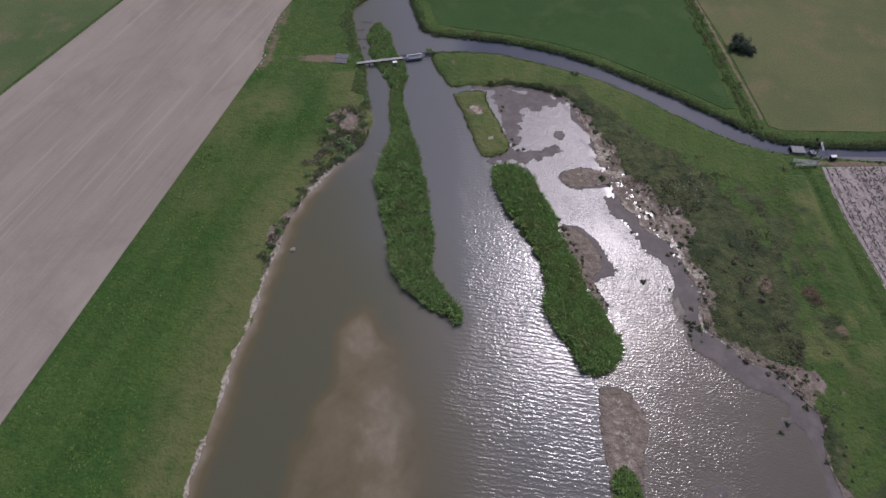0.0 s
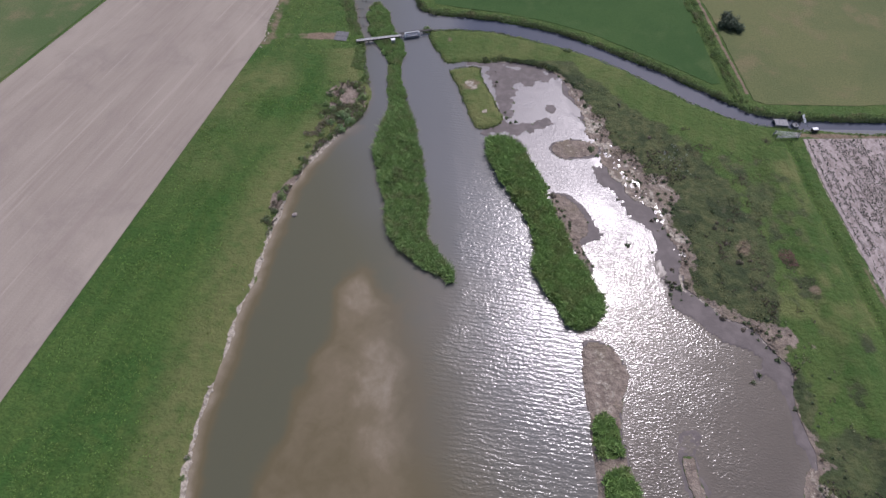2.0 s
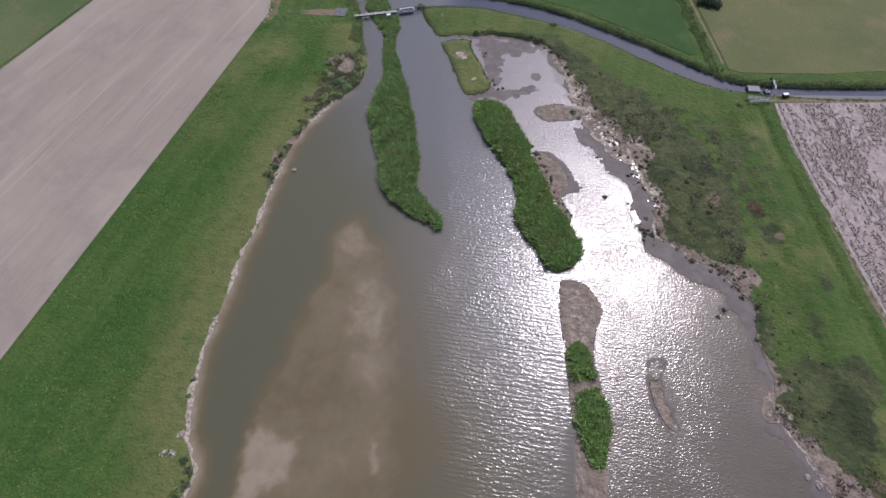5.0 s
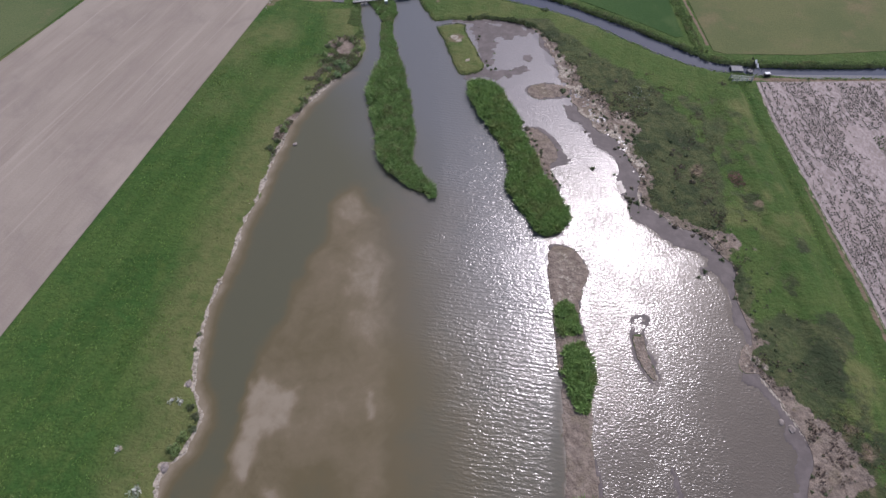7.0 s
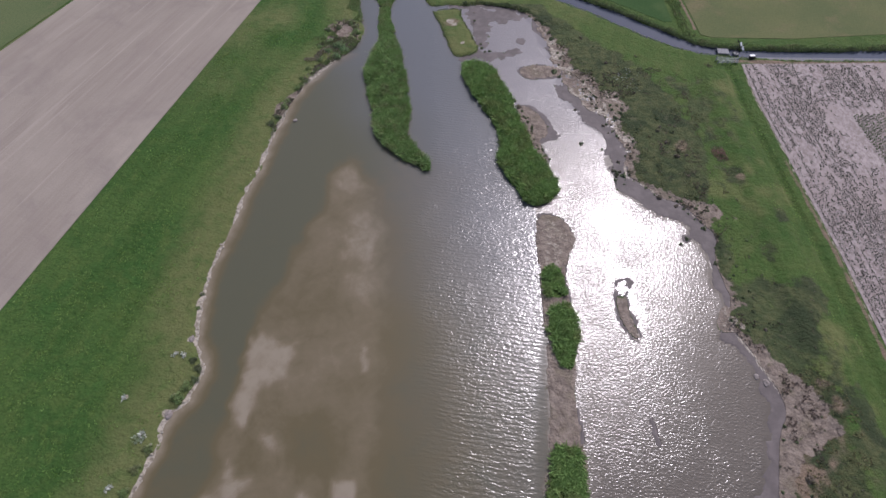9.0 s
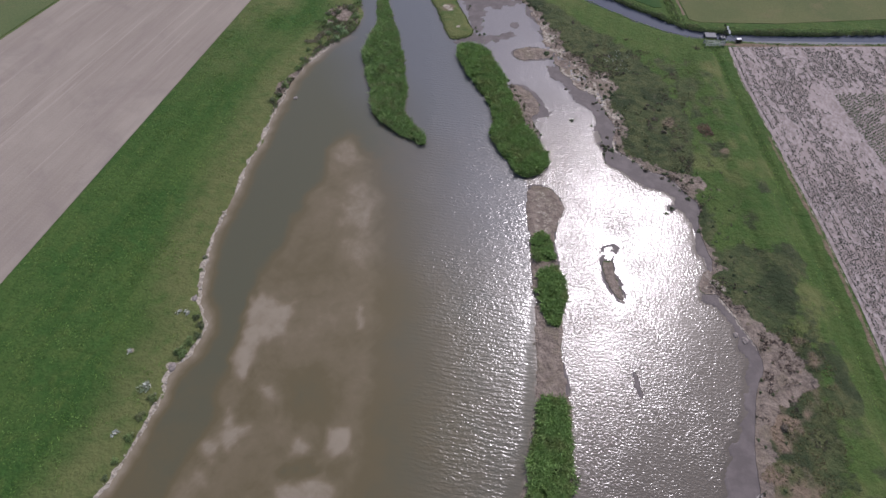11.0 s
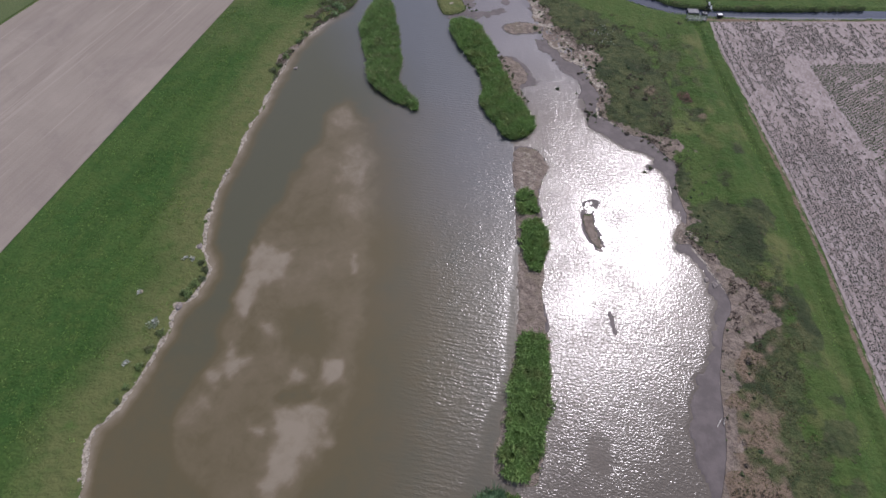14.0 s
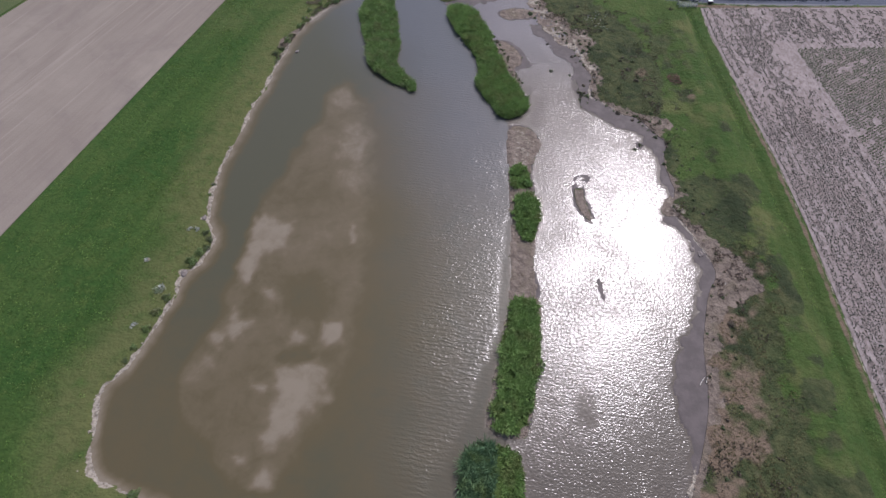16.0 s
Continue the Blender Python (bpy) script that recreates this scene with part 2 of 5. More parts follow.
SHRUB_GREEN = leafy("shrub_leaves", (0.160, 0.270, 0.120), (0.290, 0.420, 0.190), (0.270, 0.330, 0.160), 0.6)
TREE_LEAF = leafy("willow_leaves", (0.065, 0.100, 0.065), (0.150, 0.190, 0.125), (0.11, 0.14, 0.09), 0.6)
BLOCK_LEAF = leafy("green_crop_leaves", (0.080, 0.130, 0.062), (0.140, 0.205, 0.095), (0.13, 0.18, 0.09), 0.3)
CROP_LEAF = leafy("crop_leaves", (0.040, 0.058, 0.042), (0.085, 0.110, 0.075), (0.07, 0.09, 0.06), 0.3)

# ---- plan ----
WEST_SHORE = [(-45, 230), (-25, 170), (-18.2, 148), (-21.5, 143), (-24.8, 138.4), (-22.6, 128.1), (-20.2, 118.5), (-18.7, 114.4), (-18.3, 107.4),
              (-16.6, 100.2), (-15.5, 94.3), (-15.8, 89.6), (-18.1, 84.6), (-22.2, 80.8), (-24.9, 77.4), (-27.4, 72.5), (-29.9, 66.4),
              (-31.2, 62.1), (-32.0, 57.6), (-33.6, 48.5), (-35.0, 39.3), (-36.1, 30.2), (-36.8, 23.1), (-38.0, 16.5), (-38.6, 8.0),
              (-37.8, 0.2), (-35.0, -4.4), (-33.9, -7.4), (-34.9, -9.8), (-35.8, -13.0), (-38.2, -15.3), (-38.9, -22.6), (-40.4, -28.0),
              (-42.1, -33.6), (-43.8, -37.0), (-45.1, -38.9), (-45.0, -42.9), (-43.3, -48.4), (-42.1, -51.9), (-39.7, -53.9)]
SOUTH_SHORE = [(-36.2, -54.6), (-31.7, -55.9), (-24, -60), (-8, -70), (10, -78), (34, -79), (50, -70)]
LAGOON_SHORE = [(52.9, -53.6), (54.4, -50.9), (56.4, -46.6), (58.7, -41.0), (59.8, -37.1), (60.4, -33.0), (61.2, -27.5), (63.1, -21.7),
                (65.1, -16.1), (67.6, -12.8), (67.5, -8.8), (65.6, -4.7), (64.6, -0.8), (63.1, 1.9), (61.4, 5.5), (64.3, 8.6),
                (63.6, 13.9), (63.4, 19.0), (65.4, 24.3), (63.3, 27.0), (60.5, 32.5), (56.1, 33.9), (53.7, 36.9), (50.0, 40.3),
                (49.6, 41.1), (51.0, 48.0), (49.6, 53.9), (48.0, 59.3), (44.4, 65.5), (41.6, 71.0), (39.1, 76.2), (38.2, 82.4),
                (37.4, 89.5), (35.6, 95.1), (32.6, 101.0), (29.8, 104.4), (23.6, 106.8), (15.8, 108.0), (12.9, 106.9)]
EAST_BANK = [(8.6, 107.2), (4.0, 106.5), (2.4, 107.3), (0.4, 112.1), (-2.0, 117.0), (-2.0, 118.8), (-0.8, 120.7), (8.2, 120.9), (18.7, 119.2),
             (30.4, 115.5), (43.0, 109.8), (50.4, 104.1), (58.4, 97.7), (66.0, 91.6), (73.2, 87.1), (82.3, 85.2), (89.4, 83.9),
             (103.1, 83.0), (140, 83.5), (165, 90), (240, 100)]
NORTH_BANK = [(240, 104), (165, 94), (138, 87.5), (105.2, 86.6), (90.8, 87.0), (83.2, 87.8), (78.0, 88.9), (74.9, 91.2), (69.6, 95.4), (60.0, 103.0),
              (50.2, 109.6), (41.6, 115.3), (31.2, 120.8), (19.1, 124.5), (8.4, 126.2), (-4.0, 127.7), (-6.5, 136.2), (-8.4, 144.3),
              (-13, 168), (-33, 230)]
MID_ISLAND = [(-16.4, 133.2), (-18.5, 131.7), (-19.3, 126.6), (-18.7, 121.4), (-17.7, 117.0), (-15.4, 113.6), (-14.1, 111.2), (-12.6, 107.1), (-12.1, 102.6), (-11.7, 98.3), (-11.2, 94.1), (-10.8, 91.0),
              (-11.1, 88.0), (-12.3, 84.1), (-13.3, 80.4), (-13.9, 77.6), (-13.1, 74.6), (-12.7, 71.5), (-12.2, 68.1), (-10.8, 64.1), (-9.7, 60.2), (-8.9, 55.6), (-8.0, 52.0), (-6.5, 49.2),
              (-4.3, 47.2), (-1.6, 45.2), (3.5, 41.7), (4.8, 41.7)]
MID_ISLAND_EAST = [(4.7, 43.5), (3.5, 45.9), (1.4, 48.6), (-0.4, 51.4), (-0.9, 53.6), (-0.8, 57.2), (-1.2, 61.1), (-1.3, 65.0), (-1.7, 68.3), (-2.4, 71.7), (-2.8, 75.1), (-3.4, 77.8),
                   (-3.9, 80.5), (-4.7, 83.3), (-5.2, 86.2), (-5.8, 88.1), (-6.1, 91.1), (-7.0, 94.1), (-7.8, 98.3), (-8.5, 103.8), (-8.8, 106.0), (-8.1, 108.3), (-7.7, 112.3), (-8.8, 115.2),
                   (-10.5, 117.8), (-11.4, 120.3), (-12.7, 124.1), (-14.0, 129.4)]
SQUARE = [(3.8, 104.6), (12.3, 106.4), (12.6, 100.4), (14.6, 94.9), (16.0, 90.1), (17.4, 86.8), (15.7, 84.2), (14.0, 83.3), (9.9, 82.7), (8.7, 86.4), (7.3, 91.4), (5.7, 97.2), (4.6, 101.2)]
REED_STRIP = [(11.2, 80.3), (16.1, 80.7), (20.4, 77.9), (22.9, 71.5), (25.1, 64.1), (27.1, 57.1), (28.5, 50.5), (30.9, 44.4),
              (33.7, 39.3), (34.1, 36.0), (31.5, 32.6), (27.8, 31.4), (25.1, 32.7), (24.3, 37.0), (22.2, 39.2), (20.7, 45.0),
              (21.3, 50.5), (19.7, 57.0), (17.3, 63.3), (14.2, 69.9)]
TONGUE = [(27.4, 28.0), (27.5, 16.8), (27.4, 6.6), (27.5, -1.2), (27.4, -8.5), (27.1, -13.9), (26.1, -20.3), (24.8, -27.4), (23.1, -34.0),
          (21.7, -39.1), (21.4, -44.1), (24.8, -45.2), (28.5, -45.7), (29.8, -39.9), (31.3, -32.7), (32.2, -26.0), (32.4, -18.9),
          (31.7, -12.4), (33.1, -5.5), (33.8, 3.5), (33.1, 13.4), (33.6, 17.6), (35.7, 21.5), (35.8, 24.3), (34.2, 27.4), (32.0, 29.1), (29.6, 29.4)]
SOUTH_ISLAND = [(16.0, -66), (16.8, -54.6), (17.1, -50.3), (18.7, -46.7), (21.5, -45.9), (26.8, -47.4), (27.3, -50.0), (27.7, -54.3), (28, -66), (22, -71)]
TUFT_A = [(27.8, 16.4), (31.7, 17.2), (33.3, 12.0), (33.0, 9.4), (30.8, 8.4), (27.6, 9.4)]
TUFT_B = [(28.8, 7.2), (33.9, 7.8), (33.7, 2.3), (32.6, -6.0), (30.2, -5.8), (28.5, -1.0), (28.0, 3.4)]
TUFT_C = [(26.7, -18.8), (31.8, -18.9), (32.0, -27.2), (30.0, -37.9), (28.3, -45.0), (21.9, -43.3), (23.7, -36.0), (25.5, -27.4)]
ISLET_A = [(27.3, 77.7), (28.8, 79.4), (32.8, 80.3), (36.5, 79.5), (38.9, 77.3), (38.1, 75.2), (34.4, 74.5), (30.6, 74.0), (28.3, 75.1)]
ISLET_B = [(42.6, 13.0), (44.3, 14.2), (47.0, 13.4), (45.7, 11.2), (44.7, 9.2), (44.7, 5.9), (45.5, 2.2), (45.1, -0.2), (43.3, 1.0), (41.9, 4.4), (41.4, 7.9), (41.8, 10.5)]
LOBE = [(62.4, 8.0), (64.8, 7.4), (64.6, 2.6), (62.6, 2.2), (60.3, 2.4), (60.2, 4.2)]
MUD_W = [(25.1, 64.1), (29.2, 63.4), (32.7, 59.6), (34.2, 56.5), (32.9, 53.1), (30.3, 51.6), (32.6, 45.0), (31.0, 44.2), (28.5, 50.5), (26.9, 57.1)]
# the broad silt flat under the pond, and the banks of pale sand on it: outline, least depth, softness of the edge
SHOAL = [(-15.2, 43.5), (-5.4, 33.0), (-1.8, 11.0), (-1.4, -0.1), (-0.8, -11.4), (-2.2, -19.1), (-1.7, -28.4), (-3.1, -36.8), (-4.3, -42.6), (-8.1, -48.1), (-10.6, -54.0), (-20.3, -54.3),
         (-26.0, -46.8), (-30.8, -43.3), (-33.4, -36.6), (-31.5, -31.3), (-30.0, -25.7), (-28.4, -19.8), (-28.0, -14.7), (-27.8, -3.7), (-26.2, 5.5), (-24.1, 13.8), (-20.5, 22.9), (-18.3, 34.8),
         (-18.4, 40.1)]
SAND_BANKS = [
    ([(-26.2, 1.1), (-24.0, 0.1), (-22.3, -1.0), (-19.6, -1.7), (-18.8, -4.2), (-20.1, -6.4), (-21.5, -8.1), (-23.0, -9.2), (-24.6, -11.3), (-24.6, -14.6), (-24.9, -16.5), (-26.7, -15.3), (-27.9, -12.7), (-27.5, -8.7), (-27.6, -4.4), (-27.5, -0.7)], -0.07, 1.35),
    ([(-22.0, -17.7), (-19.3, -18.7), (-17.7, -20.1), (-17.9, -21.4), (-20.6, -20.2)], -0.02, 1.05),
    ([(-26.7, -22.1), (-24.5, -24.4), (-22.2, -25.0), (-23.8, -27.3), (-24.2, -29.8), (-25.9, -29.0), (-27.0, -31.0), (-28.5, -30.4), (-29.1, -28.0), (-27.0, -26.8), (-26.6, -24.5)], -0.05, 1.05),
    ([(-8.7, -25.2), (-5.3, -24.9), (-4.4, -29.0), (-7.0, -29.4), (-8.7, -28.0)], -0.06, 0.75),
    ([(-14.4, -27.0), (-13.4, -26.5), (-11.8, -28.1), (-12.4, -29.2), (-14.5, -29.3)], -0.04, 0.9),
    ([(-14.7, -33.6), (-11.7, -33.0), (-8.7, -32.9), (-6.9, -34.9), (-7.0, -37.4), (-5.7, -39.8), (-7.5, -40.4), (-8.8, -41.3), (-10.0, -42.3), (-10.4, -45.5), (-12.1, -46.5), (-13.1, -48.1), (-15.3, -47.9), (-16.1, -46.1), (-14.8, -44.8), (-15.9, -41.5), (-15.0, -39.1), (-16.1, -36.2), (-15.9, -34.6)], -0.04, 1.05),
    ([(-13.1, -36.6), (-10.7, -36.0), (-9.1, -37.5), (-8.9, -40.4), (-10.8, -40.9), (-12.6, -39.0)], -0.12, 1.35),
    ([(-19.8, -49.3), (-18.1, -49.4), (-17.6, -50.5), (-19.0, -50.6)], -0.05, 0.75),
    ([(-14.4, -50.8), (-12.7, -51.5), (-12.3, -54.1), (-15.9, -54.2), (-15.2, -52.5)], -0.05, 1.05),
    ([(-6.4, -1.7), (-5.6, -1.7), (-5.1, -6.3), (-5.8, -6.7)], -0.03, 0.6),
    ([(-20.6, -35.1), (-19.4, -37.3), (-17.0, -37.6), (-17.0, -38.5), (-19.4, -37.8)], -0.03, 0.75),
    ([(-30.0, -31.3), (-27.7, -31.9), (-27.0, -34.2), (-29.5, -33.8)], 0.02, 1.35),
    ([(-31.6, -34.5), (-29.6, -34.3), (-29.5, -36.5), (-31.3, -37.1)], 0.05, 1.35),
    ([(-16.7, 43.4), (-13.2, 44.6), (-7.8, 36.1), (-13.9, 33.9), (-17.2, 36.9)], 0.07, 2.5),
    ([(-11.8, 28.9), (-6.8, 33.4), (-4.6, 20.5), (-6.2, 16.0), (-12.3, 17.6)], 0.03, 2.5),
    ([(-11.2, 14.2), (-3.6, 16.1), (-3.7, 10.9), (-6.5, 7.6), (-11.6, 8.3)], 0.07, 2.5),
]
DEEP_SPOTS = [([(-15.2, -30.9), (-12.2, -30.6), (-10.4, -31.9), (-12.8, -32.8), (-15.4, -32.5)], 0.62, 1.2), ([(-16.8, -17.0), (-11.6, -14.9), (-8.4, -18.0), (-8.9, -21.7), (-13.4, -23.6), (-17.0, -21.9)], 0.40, 3.5)]
LAGOON_BANKS = [(45, -15.4, 2, 1.0, 80, -0.03), (38.5, -41, 4, 2.2, 90, 0.0), (23, 90, 12, 6, 20, 0.0), (30, 72, 10, 5, 30, 0.02)]


def chaikin(pts, times=2, closed=True):
    p = np.array(pts, float)
    for _ in range(times):
        q = np.roll(p, -1, 0) if closed else p[1:]
        a = p if closed else p[:-1]
        r = np.empty((2 * len(a), 2))
        r[0::2], r[1::2] = 0.75 * a + 0.25 * q, 0.25 * a + 0.75 * q
        p = r
    return p


def inside(poly, x, y, reach=40.0):
    """Distance to the outline: positive inside, negative outside, no less than -reach."""
    out = np.full(x.shape, -reach)
    lo, hi = poly.min(0) - reach, poly.max(0) + reach
    sel = (x > lo[0]) & (x < hi[0]) & (y > lo[1]) & (y < hi[1])
    px, py = x[sel], y[sel]
    best, odd = np.full(px.shape, 1e9), np.zeros(px.shape, bool)
    for (ax, ay), (bx, by) in zip(poly, np.roll(poly, -1, 0)):
        dx, dy = bx - ax, by - ay
        u = np.clip(((px - ax) * dx + (py - ay) * dy) / (dx * dx + dy * dy + 1e-12), 0, 1)
        best = np.minimum(best, (px - ax - u * dx) ** 2 + (py - ay - u * dy) ** 2)
        if ay != by:
            odd ^= ((ay > py) != (by > py)) & (px < (bx - ax) * (py - ay) / (by - ay) + ax)
    d = np.minimum(np.sqrt(best), reach)
    out[sel] = np.where(odd, d, -d)
    return out


LATTICE = np.random.RandomState(7).rand(256, 256)


def grain(x, y, size):
    """Smooth value noise, -1 to 1."""
    u, v = x / size, y / size
    i, j = np.floor(u).astype(int), np.floor(v).astype(int)
    fu, fv = u - i, v - j
    fu, fv = fu * fu * (3 - 2 * fu), fv * fv * (3 - 2 * fv)
    a, b = LATTICE[i % 256, j % 256], LATTICE[(i + 1) % 256, j % 256]
    c, d = LATTICE[i % 256, (j + 1) % 256], LATTICE[(i + 1) % 256, (j + 1) % 256]
    return 2 * ((a * (1 - fu) + b * fu) * (1 - fv) + (c * (1 - fu) + d * fu) * fv) - 1


def step(lo, hi, v):
    t = np.clip((v - lo) / (hi - lo), 0, 1)
    return t * t * (3 - 2 * t)


BASIN = chaikin(WEST_SHORE + SOUTH_SHORE + LAGOON_SHORE + EAST_BANK + NORTH_BANK, 1)
GREEN_ISLANDS = [chaikin(p) for p in (MID_ISLAND + MID_ISLAND_EAST, REED_STRIP, SOUTH_ISLAND)] + [chaikin(SQUARE, 1)]
TUFTS = [chaikin(p, 1) for p in (TUFT_A, TUFT_B, TUFT_C)]
MUD_ISLANDS = [chaikin(p) for p in (TONGUE, ISLET_A, ISLET_B, MUD_W, LOBE)]
MARSH_X = ([-90, -50, -20, -12, 0, 7, 32, 48, 66, 80, 105, 130], [66, 71, 77, 79, 72, 67, 67, 70, 67, 58, 38, 20])
SHOAL_EDGE = chaikin(SHOAL)
LAGOON_AREA = np.array(LAGOON_SHORE + [(9, 106.5), (12, 84), (14, 81.5), (22, 64), (27, 40), (29, 30), (30, 20), (29.5, -20), (25.5, -45), (24, -70), (30, -85), (55, -75)])
FIELD_X = ([-140, -45.7, -15, 0, 20, 35, 51, 66, 80.7], [85, 88.4, 89.6, 90.0, 89.7, 88.7, 87.9, 87.0, 87.3])


def wander(x, y):
    return 0.55 * grain(x, y, 4.1) + 0.3 * grain(x + 50, y, 1.6) + 0.12 * grain(x, y + 30, 0.7)


def survey(x, y):
    """Everything about the land at the given places: height and covers."""
    w = wander(x, y)
    verge = x - np.interp(y, *FIELD_X)
    dry = -inside(BASIN, x, y)
    lag = inside(LAGOON_AREA, x, y)
    green = np.max([inside(p, x, y) for p in GREEN_ISLANDS], 0)
    muddy = np.max([inside(p, x, y) for p in MUD_ISLANDS], 0)
    tuft = np.max([inside(p, x, y) for p in TUFTS], 0)
    shore = np.maximum(np.maximum(dry, green), muddy)
    wild = np.where((green > dry) & (green > muddy), 0.75, 0.95)
    rim = shore + wild * w * step(6, 1.5, np.abs(shore))
    lagoon = (lag > -0.8) & (green < 0.5)
    margin = (lag > -14) & (dry > -1) & (lag < 1)
    west = (x < np.where(y < -50, 60, -14)) & (dry > -1) & (y < 112)
    low = (muddy > -0.6) & (green < 0) & (dry < 0)
    # exposed wet flats along the lagoon's rim
    flat = 1.6 + 2.2 * grain(x, y, 8.0) + 0.8 * grain(x, y, 2.5)
    flat = np.where(y > 28, flat + 0.5, flat) - 2.0 * step(28, 20, y)
    flat = np.where((y > 88), flat - 1.0, flat)
    bare = np.full(x.shape, 9.0)
    for bx, by, along, across, turn in WET_FLATS:
        c, s = math.cos(radians(turn)), math.sin(radians(turn))
        bare = np.minimum(bare, np.hypot(((x - bx) * c + (y - by) * s) / along, ((y - by) * c - (x - bx) * s) / across))
    bare = bare + 0.35 * grain(x, y, 3.2) + 0.2 * grain(x, y, 1.2)
    near_east = np.where(lagoon, -np.maximum(dry, muddy), 99.0)
    wet = np.where(lagoon & (dry < 0.3), step(flat + 0.3, flat - 0.3, np.where(muddy > dry, np.where(x > 40, 99.0, near_east * 3.2), near_east)), 0) * (green < -0.5) * (rim < 0.15)
    wet = np.maximum(wet, np.where(lagoon & (rim < 0.15), step(1.08, 0.92, bare), 0))
    bared = lagoon & (dry < 0.6) & (y < 44) & (muddy < 0) & (x + 0.7 * grain(x, y, 2.4) + 0.4 * grain(x, y, 1.1) > np.interp(y, *LEE_X) + 0.2)
    wet = np.where(bared, np.maximum(wet, 0.9 * step(0.7, 0.2, dry)), wet)
    for outline in WET_SHAPES:
        soak = inside(np.array(outline), x, y, 6.0) + 1.1 * grain(x, y, 2.4) + 0.8 * grain(x, y, 1.0) + 0.5 * grain(x, y, 0.5)
        wet = np.maximum(wet, np.where(rim < 0.3, step(-0.3, 0.4, soak), 0))
    awash = (x > 40) & (x < 50) & (muddy > -0.8) & (rim > -0.5) & (y < 20) & (y > -4)
    wet = np.where(awash, 1.0 - step(0.2, 0.65, muddy + 0.2 * w) * step(10.5, 8.5, y), wet)
    wide_mud = 2.0 + 1.6 * grain(x, y, 11.0) + 1.6 * grain(x, y, 3.1) + 0.9 * grain(x, y, 1.3) + 1.5 * step(-8, -16, y) + 5.6 * np.exp(-((y + 12) / 10.0) ** 2) + 4.6 * np.exp(-((y - 66) / 18.0) ** 2) + 2.2 * np.exp(-((y - 72) / 7.0) ** 2) + 3.4 * np.exp(-((y - 31.5) / 4.0) ** 2) + 3.0 * np.exp(-((y - 30) / 5.0) ** 2)
    wide_mud = wide_mud - 5.0 * step(103, 106, y)
    mud = np.where(low, step(-0.2, 0.3, rim) * step(0.8, -0.2, tuft), 0)
    mud = np.maximum(mud, np.where(margin & (dry > -0.5), step(wide_mud + 0.6, wide_mud - 3.0, -lag) * (0.84 + 0.34 * grain(x, y, 2.1) + 0.22 * grain(x, y, 0.9) + 0.3 * step(1.8, 0.6, dry)), 0))
    mud = np.where(awash, 0.9 - wet, mud).clip(0)
    pale_rim = (x > 34) & (y > 56) & (y < 97) & (dry < 0.6) & (lagoon | margin) & (muddy < -0.4) & (dry > -1.5 + 0.9 * grain(x, y, 4.0) + 0.5 * grain(x, y, 1.4) + 2.0 * step(66, 56, y))
    wet = np.where(pale_rim, 0.0, wet)
    mud = np.where(pale_rim, 0.95, mud)
    bay = step(7.6, 4.4, np.hypot((x + 21.6) / 0.8, (y - 91) / 1.15) + 2.6 * grain(x, y, 3.0) + 1.2 * grain(x, y, 1.2)) * (dry > -1) * (x < -14)
    rubble = step(3.4, 1.4, dry + 1.6 * grain(x, y, 2.6)) * step(54, 62, y) * step(84, 80, y) * (dry > 0) * (x < -14)
    mud = np.maximum(mud, np.maximum(0.85 * bay, 0.95 * rubble))
    beach = 0.55 + 0.5 * grain(x, y, 5.0) + 0.45 * grain(x, y, 1.7)
    sand = np.where(west & (y < 85), step(beach + 0.4, beach - 0.3, np.abs(dry - 0.1)), 0)
    salt = np.where(margin | lagoon, step(0.6, 0.1, np.abs(dry - 0.1 + 0.6 * w)), 0) * (0.3 + 0.55 * grain(x, y, 6.0)).clip(0, 0.7) * (green < -2)
    salt = np.maximum(salt, np.where((muddy > -1.5) & (green < 0), step(0.5, 0.0, np.abs(rim - 0.3)) * (0.3 + 0.4 * grain(x, y, 4.0)).clip(0), 0))
    sand = np.maximum(sand, salt)
    sand = np.maximum(sand, np.where((x > 26) & (muddy > 0) & ((y > 68) | (x > 38)), 0.36 * step(np.where(x > 40, 0.1, 0.7), np.where(x > 40, 0.5, 1.5), muddy), 0))
    sand = np.maximum(sand, np.where(margin & (dry > 0.2) | pale_rim, (0.55 + 0.35 * grain(x, y, 2.8) + 0.25 * grain(x, y, 1.1)).clip(0, 0.8) * mud * step(44, 52, y) * step(100, 88, y), 0))
    sand = np.maximum(sand, np.where((muddy > 0) & (x < 36) & (y > 14) & (y < 32), 0.42 * step(0.7, 1.7, muddy + 0.25 * w), 0))
    for px, py, size in PALE_SPOTS:
        sand = np.maximum(sand, 0.7 * step(size * 1.4, size * 0.4, np.hypot(x - px, y - py) + 0.9 * w))
    marsh = np.where((dry > 0) & (x > 12), step(5.0, -5.0, x - np.interp(y, *MARSH_X)), 0) * (y < 108)
    marsh = np.where((x > 52) & (verge < -5.5) & (y < 84) & (dry > 0), np.maximum(marsh, (0.36 + 0.24 * step(30, 0, y) + 0.26 * grain(x, y, 9.0) + 0.12 * grain(x, y, 3.0)) * step(-5.5, -8, verge)), marsh)
    marsh = np.maximum(marsh, np.where((x > 52) & (dry > 0), 0.34 * step(15, 9, dry + 3 * grain(x, y, 6.0)) * step(-4, -12, y), 0))
    dryness = np.where(west, np.maximum(step(14, 4, dry) * 0.85, (0.34 + 0.5 * grain(x, y, 10.0)).clip(0) * step(50, 85, y)), np.where(x > 0, 0.22, 0.15))
